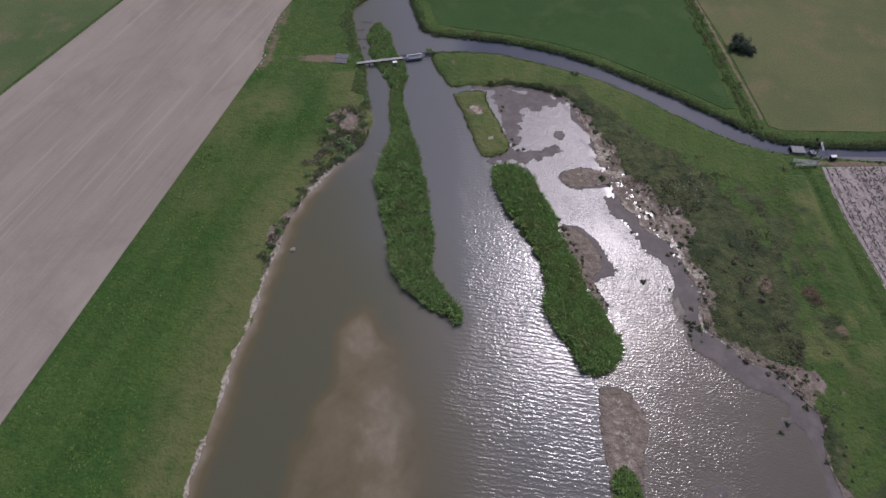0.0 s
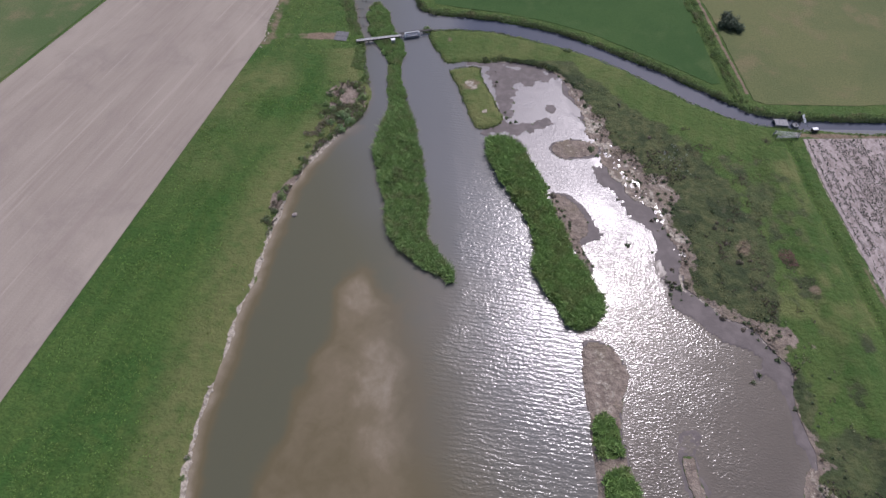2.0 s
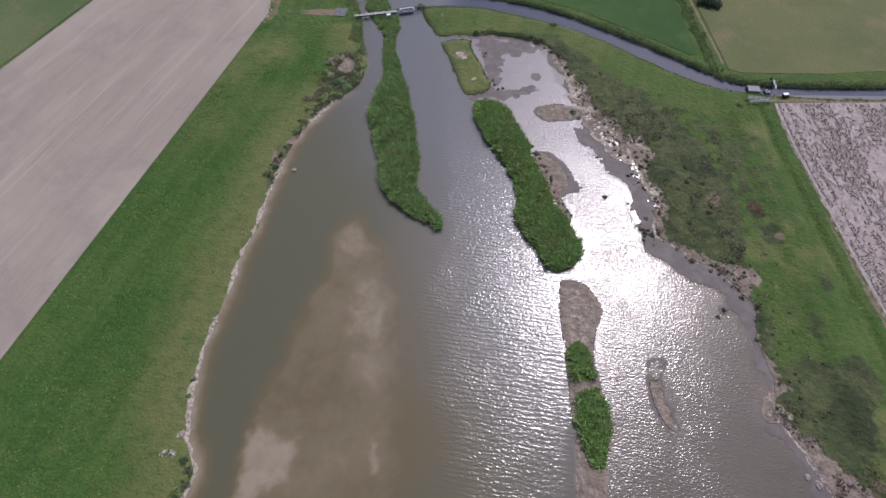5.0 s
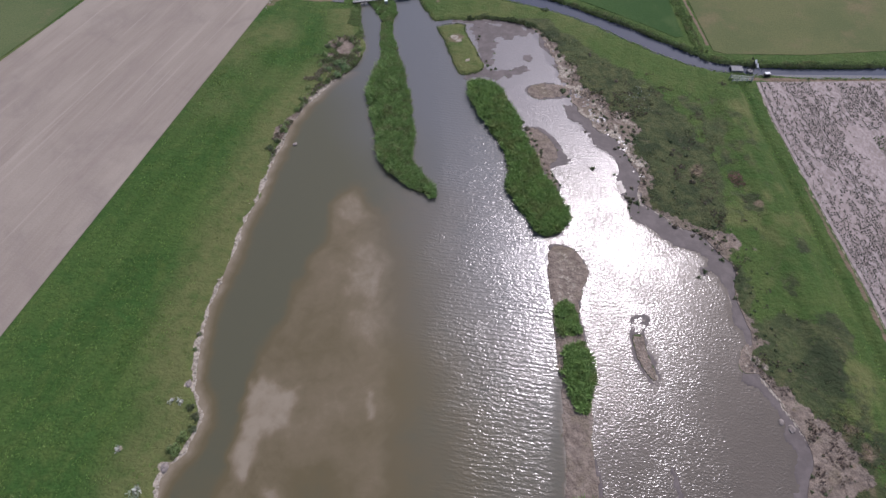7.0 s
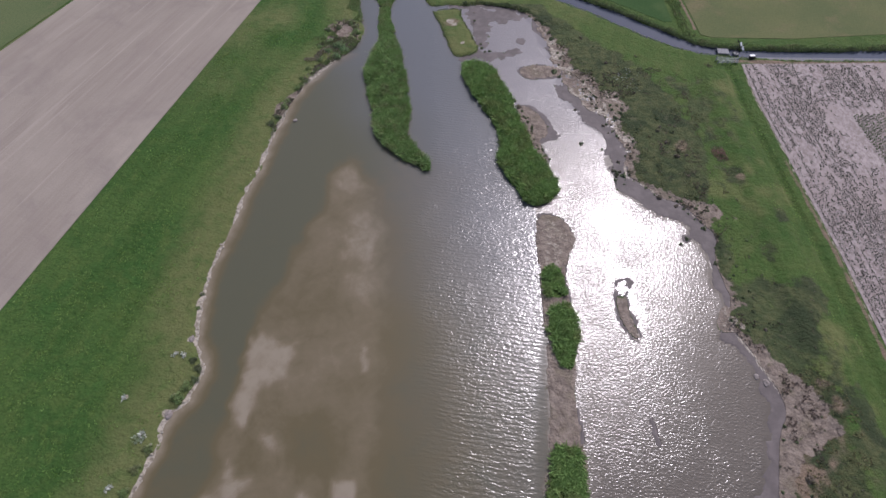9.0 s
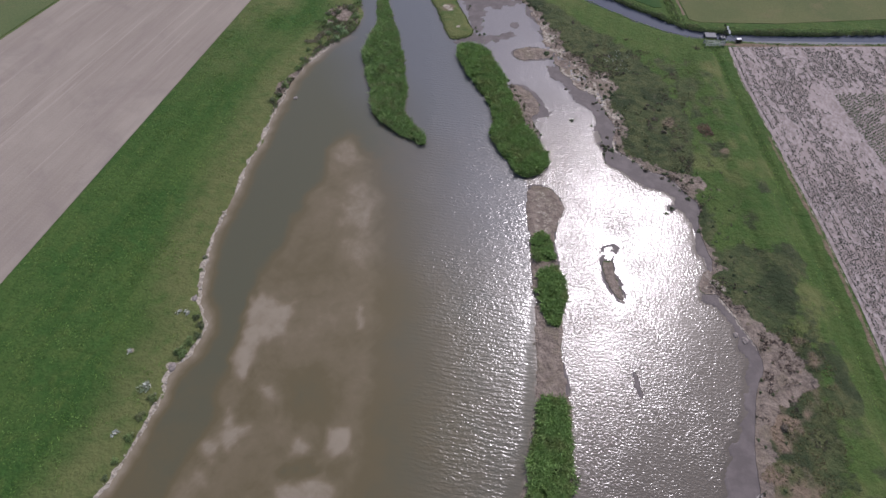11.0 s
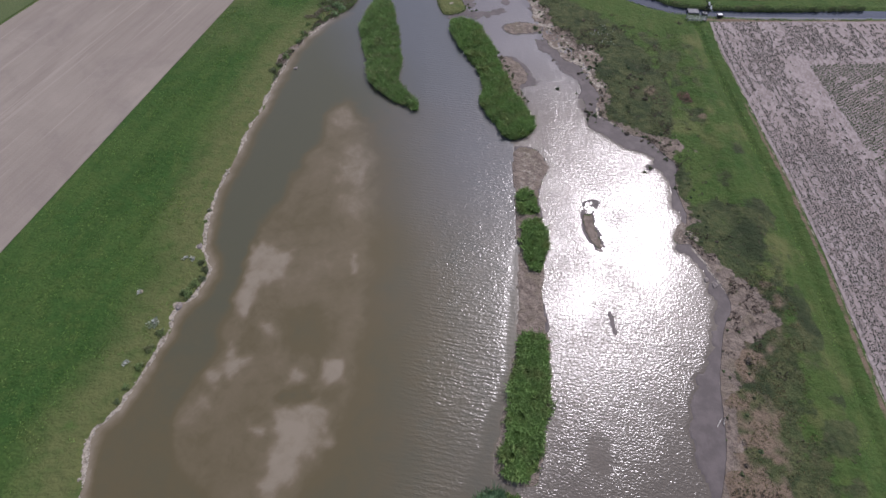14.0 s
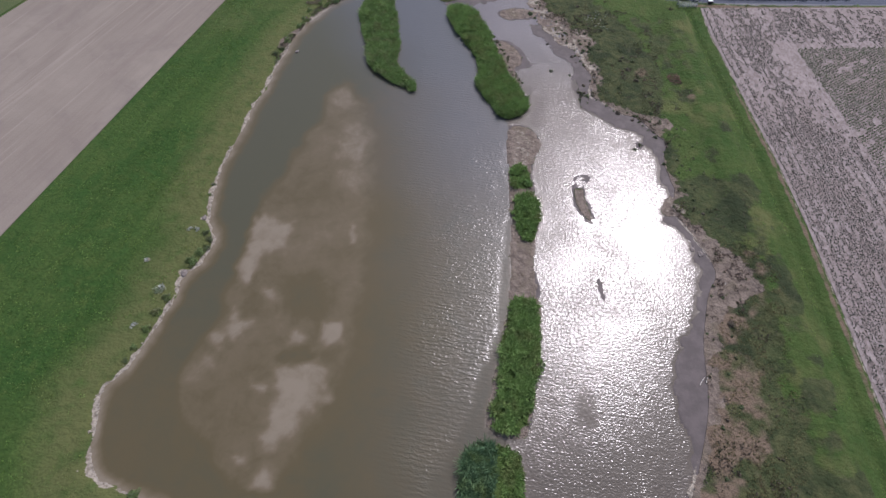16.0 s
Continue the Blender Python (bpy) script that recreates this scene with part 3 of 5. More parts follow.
    dryness = np.where((green > -1) & (x > 2) & (y > 80), 0.8 + 0.3 * grain(x, y, 3.0), dryness)
    north_lawn = (0.5 + 0.3 * grain(x, y, 6.0)) * step(-4, 0, x) * step(78, 86, y) * step(75, 40, x) * (y < np.interp(x, [-3, 20, 45, 70], [124, 121, 110, 90]))
    dryness = np.maximum(dryness, north_lawn)
    dryness = np.maximum(dryness, (0.24 + 0.6 * grain(x, y, 7.0) + 0.5 * grain(x, y * 0.6, 1.8)) * step(-2.6, -5.2, verge) * step(50, 56, x) * step(86, 78, y))
    worn = np.where(y > 50, step(2.8, 0.6, np.abs(y - 117.0 - 0.02 * (x + 30))) * step(-47, -44, x) * step(-24, -28, x) * (0.55 + 0.5 * step(-37, -32, x)), 0) * 0.75
    worn = np.maximum(worn, 0.5 * step(3.0, 1.0, np.abs(x + 44.0 + 0.10 * (130 - y))) * (y > 113) * (y < 145))
    worn = np.maximum(worn, (0.55 + 0.28 * grain(x, y, 4.5) + 0.30 * grain(x, y, 1.5)) * step(16, 6, dry) * step(2, -8, y) * (x > 40))
    worn = np.maximum(worn, step(0.85, 0.3, np.abs(verge + 0.9)) * step(56, 40, y) * 0.62)
    sand = np.maximum(sand, 0.55 * step(0.5, 0.1, np.abs(verge + 0.15)) * (y < 80) * (x < 90))
    lane_path = step(0.75, 0.2, np.abs(x - np.interp(y, [93, 146], [79.0, 75.4]))) * (y > 96)
    worn = np.maximum(worn, 0.8 * lane_path)
    worn = np.maximum(worn, step(1.2, 0.4, np.abs(y - 81.9)) * (x > 86) * 0.7)
    for px, py, size in BARE_SPOTS:
        worn = np.maximum(worn, 0.62 * step(size * 1.8, size * 0.1, np.hypot(x - px, y - py) + 1.6 * w))
    # heights
    bank = 0.45 * step(0.0, 1.6, rim)
    soft = 0.10 * step(-0.2, 1.2, rim)
    up = np.where(low, soft, bank)
    up = np.where(mud > 0.05, soft + (bank - soft) * (1 - mud), up)
    up = np.where((sand > 0.05) & west, 0.16 * step(-0.3, 1.4, rim) + 0.3 * step(1.2, 2.2, rim), up)
    up = up + 0.05 * grain(x, y, 2.3) * step(1, 3, rim) + 0.75 * step(5.0, 1.5, np.abs(x - 78.5)) * (y < 78)
    up = up - 0.4 * step(1.4, 0.3, np.abs(verge + 4.0)) * (y < 80)
    steep = np.where((green > dry) | (x > -8) | (y > 84), 1.2, 3.6)
    bed = np.where(lagoon, 0.16, 0.66) * step(0.0, np.where(lagoon, 3.0, steep), -rim)
    shoal = inside(SHOAL_EDGE, x, y) + 1.2 * grain(x, y, 5.0) + 0.6 * grain(x, y, 2.0)
    bed = np.where((rim < 0) & ~lagoon & (steep < 2), np.maximum(bed, 0.42), bed)
    right = step(-16, 2, x)
    bed = np.minimum(bed, np.where((x < 30) & (y < 60), 0.66 - 0.22 * right * step(58, 40, y) - (0.47 - 0.22 * right) * step(-2.0 - 3 * right, 2.0 + 3 * right, shoal), 9))
    for bx, by, along, across, turn, least in LAGOON_BANKS:
        c, s = math.cos(radians(turn)), math.sin(radians(turn))
        qx, qy = (x - bx) * c + (y - by) * s, (y - by) * c - (x - bx) * s
        q = np.hypot(qx / along, qy / across) + 0.36 * grain(x, y, 2.8) + 0.2 * grain(x, y, 1.1)
        bed = np.minimum(bed, least + (bed - least).clip(0) * step(0.4, 1.35, q))
    bed = np.where((x < 2) & ~lagoon, np.minimum(bed, 0.66 - 0.24 * step(8, -45, y) * step(2, -10, x)), bed)
    bed = np.where((x < 12) & ~lagoon & (y < 60) & (bed > 0.15), bed + step(0.0, 3.0, shoal) * (0.050 * grain(x, y, 9.0) + 0.035 * grain(x + 20, y, 4.0)), bed)
    torn = 0.9 * grain(x, y, 2.6) + 0.55 * grain(x, y, 1.1)
    for outline, least, soft_ in SAND_BANKS:
        over = step(-1.0 * soft_, 1.3 * soft_, inside(np.array(outline), x, y, 6.0) + 0.9 * torn * min(1.0, soft_) + 0.1 * soft_)
        bed = np.where(bed > least + 0.015, bed + (least + 0.015 - bed) * over, bed)
    for outline, most, soft_ in DEEP_SPOTS:
        bed = np.maximum(bed, bed + (most - bed) * step(-soft_, soft_, inside(np.array(outline), x, y, 6.0) + torn))
    bed = bed.clip(-0.12, 2)
    z = np.where(rim > 0, up, -bed.clip(0.0, 2) - 0.03)
    fray = 0.035 * grain(x, y, 1.3) + 0.02 * grain(x, y, 0.6)
    puddles = (0.035 * grain(x, y, 1.0) + 0.05 * grain(x, y, 0.55) - 0.008) * step(44, 48, y) * step(86, 80, y) * step(1.2, 0.5, np.abs(dry + 0.1))
    z = np.where((wet > 0.02) & (rim < 0.15), np.maximum(z, -0.05 + 0.09 * step(0.1, 0.8, wet) + fray * step(0.98, 0.6, wet) + puddles), z)
    z = np.where(pale_rim, np.maximum(z, 0.022 + 0.03 * grain(x, y, 0.9) + 0.02 * grain(x, y, 0.5)), z)
    z = np.where(awash, 0.014 + 0.030 * grain(x, y, 1.5) + 0.034 * grain(x, y, 0.6) - 0.022 * step(0.5, 1.4, muddy) * step(7.5, 9.5, y) + 0.035 * step(0.2, 0.65, muddy) * step(10.5, 8.5, y) - 0.05 * step(0.0, -0.5, rim), z)
    z = np.where(bared, np.maximum(z, 0.012 + 0.02 * np.abs(fray)), z)
    pan = step(43, 47, y) * step(84, 78, y) * step(-0.6, 0.2, dry) * step(3.6, 2.0, dry + 0.9 * grain(x, y, 3.0)) * (x > 34)
    z = z + pan * (0.030 + 0.030 * grain(x, y, 1.4) + 0.070 * grain(x + 3, y, 0.55) - z)
    # wind: ripples on the open pond and lagoon, none in the ditch and in the lee of the east shore
    ditch = (y > 84) & (x > 19) & ~lagoon | (y > 119) & (x > -6)
    ruffle = 0.7 * grain(x, y, 2.4) + 0.4 * grain(x, y, 1.1)
    lee = step(0.5, -0.6, x + ruffle - np.interp(y, *LEE_X))
    for bx, by, along, across in STILL:
        lee = np.minimum(lee, 0.4 + 0.6 * step(0.5, 1.3, np.hypot((x - bx) / across, (y - by) / along) + 0.15 * ruffle))
    wide = np.interp(y, [-60, 30, 42, 120], [4.0, 3.8, 2.2, 2.5])
    calm_west = x - np.interp(y, *WIND_X) + 2.2 * grain(x, y, 7.0) + 1.3 * grain(x, y, 2.2)
    open_wind = (0.02 + 0.98 * np.clip((calm_west + wide) / (2 * wide), 0, 1) ** 1.3) * (1 - 0.45 * step(45, 75, y)) * (1 - 0.3 * step(85, 115, y)) * (1 - 0.14 * step(48, 34, y))
    sheltered = step(-1.2, 0.6, x - np.interp(y, [-80, -52.7, -43, -36.2, -25.5, -10.7, 0, 6], [8, 13.1, 18.4, 20.4, 23.7, 25.2, 27, 30]) + 0.6 * ruffle) * (y < 4)
    open_wind = open_wind * (1 - 0.7 * sheltered)
    wind = np.where(lagoon, (0.03 + 0.97 * lee) * (1 - 0.08 * step(40, 60, y)) * (1 - 0.15 * step(-15, -42, y)) * (1 - 0.45 * step(50, 57, x + 2.0 * ruffle) * step(32, 26, y) * step(-22, -14, y)), np.where(ditch, 0.10, open_wind))
    wind = np.where((lag > -6) & (dry > -0.5), 0.5, wind)
    # share of painted sky reflection: ditch most, then channel and the pond's east
    sky_tint = np.where(ditch, 0.8 + 0.2 * step(-4, 14, x), np.where(lagoon, 0.0, 0.8 * step(-16, 20, x - 9 * step(40, -10, y) + 3 * grain(x, y, 12.0) + 22 * step(40, 85, y)) * (1 - 0.6 * step(35, -25, y))))
    return dict(z=z, rim=rim, dry=dry, lag=lag, green=green, muddy=muddy, tuft=tuft, mud=mud, sand=sand, wet=wet, marsh=marsh,
                dryness=dryness, worn=worn, lagoon=lagoon, west=west, depth=bed, wind=wind, sky_tint=sky_tint)


LEE_X = ([-75, -60, -51.6, -49.0, -44.7, -42.0, -39.2, -34.3, -31.2, -29.0, -24.5, -21.0, -17.4, -12.3, -9.7, -6.3, -2.8, -0.7, 0.7, 3.0, 4.6, 7.7, 9.3, 14.3, 19.5, 23.1, 27.7, 29.5, 33.8, 36.4, 40.6, 44.9, 49.5, 53.0, 55.5, 58.1, 62.7, 66.7, 70.0, 80, 100],
         [50, 52.5, 54.0, 54.5, 55.2, 54.6, 54.1, 54.4, 55.6, 56.6, 59.6, 61.5, 63.3, 64.9, 64.8, 64.5, 63.6, 62.3, 59.7, 59.8, 60.8, 63.0, 62.7, 61.6, 62.3, 61.0, 59.2, 54.1, 49.9, 46.7, 46.1, 45.5, 46.9, 46.5, 44.6, 42.0, 40.3, 37.8, 36.2, 37, 31])
WIND_X = ([-80, -50, 0, 14, 24, 34, 43, 60, 80, 95, 120], [5.9, 6.4, 5.5, 3.4, 2.3, 2.9, 4.0, 4.2, 3.5, 1.0, -6.0])
STILL = [(38.8, -40.5, 4.0, 2.4), (44.4, 6, 8.0, 2.6)]


WET_FLATS = [(29, 90.3, 1.3, 1.5, 0), (46.5, 48.5, 2.2, 0.9, 60), (44.5, -16.3, 2.2, 0.75, 95), (19, 79.5, 3, 1.2, -30), (59.2, 23.6, 0.9, 1.2, 0)]
WET_SHAPES = [[(29.4, 60.2), (31.7, 59.2), (34.6, 55.3), (36.4, 53.6), (34.4, 52.1), (31.8, 50.7), (29.6, 51.4), (28.0, 53.5), (27.2, 57.2), (28.1, 59.8)],
              [(36.0, 72.1), (41.2, 71.6), (44.6, 66.0), (47.2, 62.0), (48.2, 60.0), (47.4, 57.4), (48.3, 53.0), (49.1, 49.5), (49.5, 46.1), (49.8, 41.5), (47.3, 40.1), (47.5, 45.4), (46.9, 49.5), (46.5, 53.0), (44.6, 55.5), (42.0, 58.1), (40.3, 62.7), (37.8, 66.7), (35.0, 70.0)],
              [(13.0, 106.9), (28.6, 104.9), (32.0, 102.1), (28.2, 100.5), (21.4, 98.2), (19.0, 94.0), (18.6, 87.0), (17.2, 86.0), (16.1, 92.9), (14.7, 99.2)],
              [(17.6, 86.0), (22.7, 85.7), (27.6, 87.1), (28.8, 85.2), (26.6, 83.6), (22.5, 82.8), (17.6, 81.6), (11.5, 81.5), (12.9, 83.4)]]
PALE_SPOTS = [(-41.7, -18.8, 0.8), (-44.1, -26.6, 0.7), (-46.6, -12.0, 0.3), (-40.2, -3.8, 0.4), (-38.7, -4.1, 0.5), (-38.4, -1.0, 0.8), (-38.5, -14.6, 1.0),
              (-43.9, -52.5, 0.6), (12.5, 88.7, 0.35), (9.0, 98.8, 1.3), (10.3, 97.6, 1.1), (-46.0, -41.6, 0.4), (66, 60, 0.3), (63.6, 4.6, 1.3), (64.6, 3.4, 1.0)]
BARE_SPOTS = [(9.4, 98.2, 2.9), (13.5, 117, 2.0), (4, 116, 1.5), (63.2, 49.5, 2.2), (64.8, 51.5, 1.5), (75.5, 39.8, 0.9), (74.5, 15.5, 1.0), (68, 66, 0.8)]


def grid_mesh(name, xs, ys, z, attrs, material):
    nx, ny = len(xs), len(ys)
    gx, gy = np.meshgrid(xs, ys)
    co = np.stack([gx, gy, z], -1).reshape(-1, 3)
    i = (np.arange(ny - 1)[:, None] * nx + np.arange(nx - 1)[None]).ravel()
    quads = np.stack([i, i + 1, i + nx + 1, i + nx], -1)
    me = bpy.data.meshes.new(name)
    me.vertices.add(len(co))
    me.vertices.foreach_set("co", co.ravel())
    me.loops.add(quads.size)
    me.loops.foreach_set("vertex_index", quads.ravel())
    me.polygons.add(len(quads))
    me.polygons.foreach_set("loop_start", np.arange(0, quads.size, 4))
    me.polygons.foreach_set("use_smooth", np.ones(len(quads), bool))
    me.update()
    for key, v in attrs.items():
        a = me.attributes.new(key, "FLOAT", "POINT")
        a.data.foreach_set("value", np.asarray(v, np.float32).ravel())
    me.materials.append(material)
    return new(name, me)


FAR = np.array([15, 35, 70, 130, 250, 500, 1000, 2200, 4200.0])


def spread_axis(lo, hi, cell):
    return np.concatenate([lo - FAR[::-1], np.arange(lo, hi + 0.01, cell), hi + FAR])


# ---- ground and water ----
xs, ys = spread_axis(-100, 100, 0.4), spread_axis(-80, 150, 0.4)
gx, gy = np.meshgrid(xs, ys)
land = survey(gx, gy)
ground = grid_mesh("ground", xs, ys, land["z"], dict(mud=land["mud"], sand=land["sand"], wet=land["wet"], marsh=land["marsh"], dry=land["dryness"], worn=land["worn"]), GROUND)
tagged(ground, "green grass, marsh and bare mud round the pond", "ground", kind="structure")
wx, wy = np.concatenate([np.arange(-50, 74, 0.5), np.arange(74, 245, 1.5)]), np.concatenate([np.arange(-82, 112, 0.5), np.arange(112, 235, 1.5)])
hx, hy = np.meshgrid(wx, wy)
bath = survey(hx, hy)
# the lagoon's painted glare and added roughness grow towards the north
water = grid_mesh("water", wx, wy, np.zeros(hx.shape), dict(depth=bath["depth"], north_sheen=bath["lagoon"] * step(38, 72, hy), sky_tint=bath["sky_tint"], calm=bath["lagoon"].astype(float), wind=bath["wind"]), WATER)
tagged(water, "silty brown-grey pond water rippled by wind", "water", kind="structure")


def sheet(name, outline, z, material, label):
    bm = bmesh.new()
    bm.faces.new([bm.verts.new((x, y, z)) for x, y in outline])
    low = bmesh.ops.extrude_face_region(bm, geom=bm.faces[:])
    bmesh.ops.translate(bm, verts=[v for v in low["geom"] if isinstance(v, bmesh.types.BMVert)], vec=(0, 0, -0.3))
    bmesh.ops.recalc_face_normals(bm, faces=bm.faces[:])
    me = bpy.data.meshes.new(name)
    bm.to_mesh(me)
    bm.free()
    me.materials.append(material)
    return tagged(new(name, me), label, "field", kind="structure")


sheet("field_ploughed", [(-41, 146), (-44.6, 135.3), (-46.3, 122.7), (-46.0, 115.7), (-79.7, -7.6), (-130, -190), (-300, -190), (-190, -95), (-106.9, 100.7), (-60, 213), (-15, 213)],
      0.53, PLOUGHED, "bare pale ploughed field with drill lines")
sheet("field_west", [(-108, 100.7), (-61, 213), (-30, 290), (-400, 300), (-400, -95), (-192, -95)], 0.53, WEST_FIELD, "rough green pasture beside the ploughed land")
sheet("field_crop", [(87.3, 80.7), (142.4, 82.0), (170, 86), (330, 100), (330, -140), *zip(FIELD_X[1][:-1], FIELD_X[0][:-1])], 0.53, CROP_SOIL, "dry pale field with thin young crop rows")
sheet("field_green", [(0, 132), (8.4, 130), (19.1, 128), (30.9, 124.5), (42.3, 119.4), (51.4, 113.4), (62, 106.0), (70.6, 99.4), (73.0, 99.6), (72, 146), (68, 300), (-30, 300), (-4, 146)],
      0.53, GREEN_FIELD, "dense dark green grass field")
sheet("field_olive", [(79.6, 93.6), (82.5, 92.2), (105, 92.0), (160, 97), (400, 120), (400, 300), (70, 300), (75.6, 146), (78, 128)], 0.53, OLIVE_FIELD, "mown olive green meadow with bare spots")


# ---- plants ----
def blades(name, x, y, z, count, height, width, lean, material, seed=1):
    """One mesh of leaf blades: for every place some kite-shaped leaves that lean outwards."""
    rs = np.random.RandomState(seed)
    n = len(x) * count
    bx, by, bz = (np.repeat(v, count) for v in (x, y, z))
    h = np.repeat(height, count) * rs.uniform(0.55, 1.1, n)
    a, b = rs.uniform(0, 2 * np.pi, n), rs.uniform(0, 2 * np.pi, n)
    out = h * lean * rs.uniform(0.2, 1.0, n)
    w = width * rs.uniform(0.6, 1.3, n)
    dx, dy, sx, sy = np.cos(a), np.sin(a), np.cos(b) * w, np.sin(b) * w
    bx, by = bx + rs.normal(0, width * 1.2, n), by + rs.normal(0, width * 1.2, n)
    v = np.empty((n, 4, 3))
    v[:, 0] = np.stack([bx, by, bz], -1)
    v[:, 1] = np.stack([bx + dx * out * 0.4 + sx, by + dy * out * 0.4 + sy, bz + h * 0.6], -1)
    v[:, 2] = np.stack([bx + dx * out, by + dy * out, bz + h * 0.95], -1)
    v[:, 3] = np.stack([bx + dx * out * 0.4 - sx, by + dy * out * 0.4 - sy, bz + h * 0.6], -1)
    me = bpy.data.meshes.new(name)
    me.vertices.add(4 * n)
    me.vertices.foreach_set("co", v.ravel())
    me.loops.add(4 * n)
    me.loops.foreach_set("vertex_index", np.arange(4 * n))
    me.polygons.add(n)
    me.polygons.foreach_set("loop_start", np.arange(0, 4 * n, 4))
    me.update()
    me.materials.append(material)
    return new(name, me)


def scattered(lo, hi, pitch, seed):
    rs = np.random.RandomState(seed)
    gx, gy = np.meshgrid(np.arange(lo[0], hi[0], pitch), np.arange(lo[1], hi[1], pitch))
    return gx.ravel() + rs.uniform(-0.5, 0.5, gx.size) * pitch * 1.2, gy.ravel() + rs.uniform(-0.5, 0.5, gx.size) * pitch * 1.2


def reed_bed(outline, label, pitch=0.33, tall=1.9, inset=0.0, ragged=0.85, holes=0.0, name="reeds", material=REED, seed=1):
    x, y = scattered(outline.min(0), outline.max(0), pitch, seed)
    edge = inside(outline, x, y) + ragged * wander(x, y)
    keep = edge > inset
    x, y, edge = x[keep], y[keep], edge[keep]
    gap = grain(x, y, 1.15) + 0.5 * grain(x + 17, y, 3.0)
    keep = gap > holes - 0.95 + 0.35 * step(1.5, 0.2, edge)
    x, y, edge, gap = x[keep], y[keep], edge[keep], gap[keep]
    h = tall * (0.82 + 0.26 * gap + 0.16 * grain(x, y, 6.0)) * (0.6 + 0.4 * step(0, 1.0, edge)) * (1 - 0.5 * step(84, 92, y))
    ob = blades(name, x, y, np.full(x.shape, 0.1), 11, h, 0.085, 1.25, material, seed)
    return tagged(ob, label, "reeds", kind="stuff")


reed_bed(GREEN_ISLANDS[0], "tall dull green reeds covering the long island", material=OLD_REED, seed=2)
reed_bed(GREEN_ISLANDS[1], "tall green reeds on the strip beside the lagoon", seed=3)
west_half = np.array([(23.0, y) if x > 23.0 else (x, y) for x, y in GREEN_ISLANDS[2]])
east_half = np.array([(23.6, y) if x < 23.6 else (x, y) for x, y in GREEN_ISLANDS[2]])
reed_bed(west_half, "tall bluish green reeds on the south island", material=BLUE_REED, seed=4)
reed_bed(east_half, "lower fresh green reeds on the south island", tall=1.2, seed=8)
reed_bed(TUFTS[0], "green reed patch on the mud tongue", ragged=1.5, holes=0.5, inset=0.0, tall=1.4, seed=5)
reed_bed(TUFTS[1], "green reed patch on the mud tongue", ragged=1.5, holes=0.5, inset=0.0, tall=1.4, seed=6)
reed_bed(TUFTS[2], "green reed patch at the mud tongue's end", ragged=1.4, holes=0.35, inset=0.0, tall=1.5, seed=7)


# ---- plant helpers: scattered growth ----
def growth(name, x, y, z, count, height, width, lean, material, label, category, seed):
    return tagged(blades(name, x, y, z, count, height, width, lean, material, seed), label, category, kind="stuff")


def picked(lo, hi, pitch, seed):
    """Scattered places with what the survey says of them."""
    x, y = scattered(lo, hi, pitch, seed)
    return x, y, survey(x, y)


rs = np.random.RandomState(11)

# reeds along the ditches and the river
x, y, at = picked((-30, 82), (135, 150), 0.42, 21)
north = (at["dry"] > -0.1) & (at["dry"] < 2.3 + 0.8 * grain(x, y, 3.0)) & (y > np.interp(x, [-30, -4, 20, 45, 70, 80, 140], [150, 126, 122, 110, 92, 86, 85]))
low_belt, high_belt = north & (at["dry"] < 0.9), north & (at["dry"] >= 0.9)
growth("bank_reeds", x[low_belt], y[low_belt], np.full(low_belt.sum(), 0.1), 11, 0.8 + 0.3 * grain(x, y, 2.0)[low_belt], 0.085, 0.9, DARK_HERB, "dark green reeds along the ditch's north bank", "reeds", 22)
growth("bank_herbs", x[high_belt], y[high_belt], np.full(high_belt.sum(), 0.3), 10, 0.45 + 0.2 * grain(x, y, 2.0)[high_belt], 0.085, 1.5, HERB, "rough green herbs on the ditch's north bank", "herbs", 20)
south = (at["dry"] > 0.3) & (at["dry"] < 1.0 + 0.5 * grain(x, y, 3.0)) & ~north & (at["lag"] < -4) & (x > -4)
growth("bank_grass", x[south], y[south], np.full(south.sum(), 0.2), 9, 0.3 + 0.15 * grain(x, y, 2.0)[south], 0.085, 1.0, HERB, "green fringe on the ditch's south bank", "grass", 23)
x, y, at = picked((-34, 84), (-14, 150), 0.4, 24)
side = (at["dry"] > -0.1) & (at["dry"] < 2.4 + 1.6 * grain(x, y, 3.0)) & ((y > 98) | (at["dry"] > 2.0) & (y > 92)) & ((np.abs(y - 116.5) > 1.2) | (x > -20))
growth("channel_reeds", x[side], y[side], np.full(side.sum(), 0.35), 10, 0.38 + 0.2 * grain(x, y, 2.2)[side], 0.085, 1.5, HERB, "rough green growth beside the narrow channel", "reeds", 25)

x, y, at = picked((70, 93), (80, 150), 0.4, 28)
off = x - np.interp(y, [93, 146], [76.6, 73.6])
lane = ((np.abs(off - 0.1) < 0.45) | (np.abs(off + 1.3) < 0.4) | (off > -2.8) & (off < 1.4) & (grain(x, y, 1.5) > 0.3))
growth("lane_reeds", x[lane], y[lane], np.full(lane.sum(), 0.45), 10, 0.55 + 0.2 * grain(x, y, 2.0)[lane], 0.085, 1.0, HERB, "green reeds in the small ditch between the far fields", "reeds", 29)

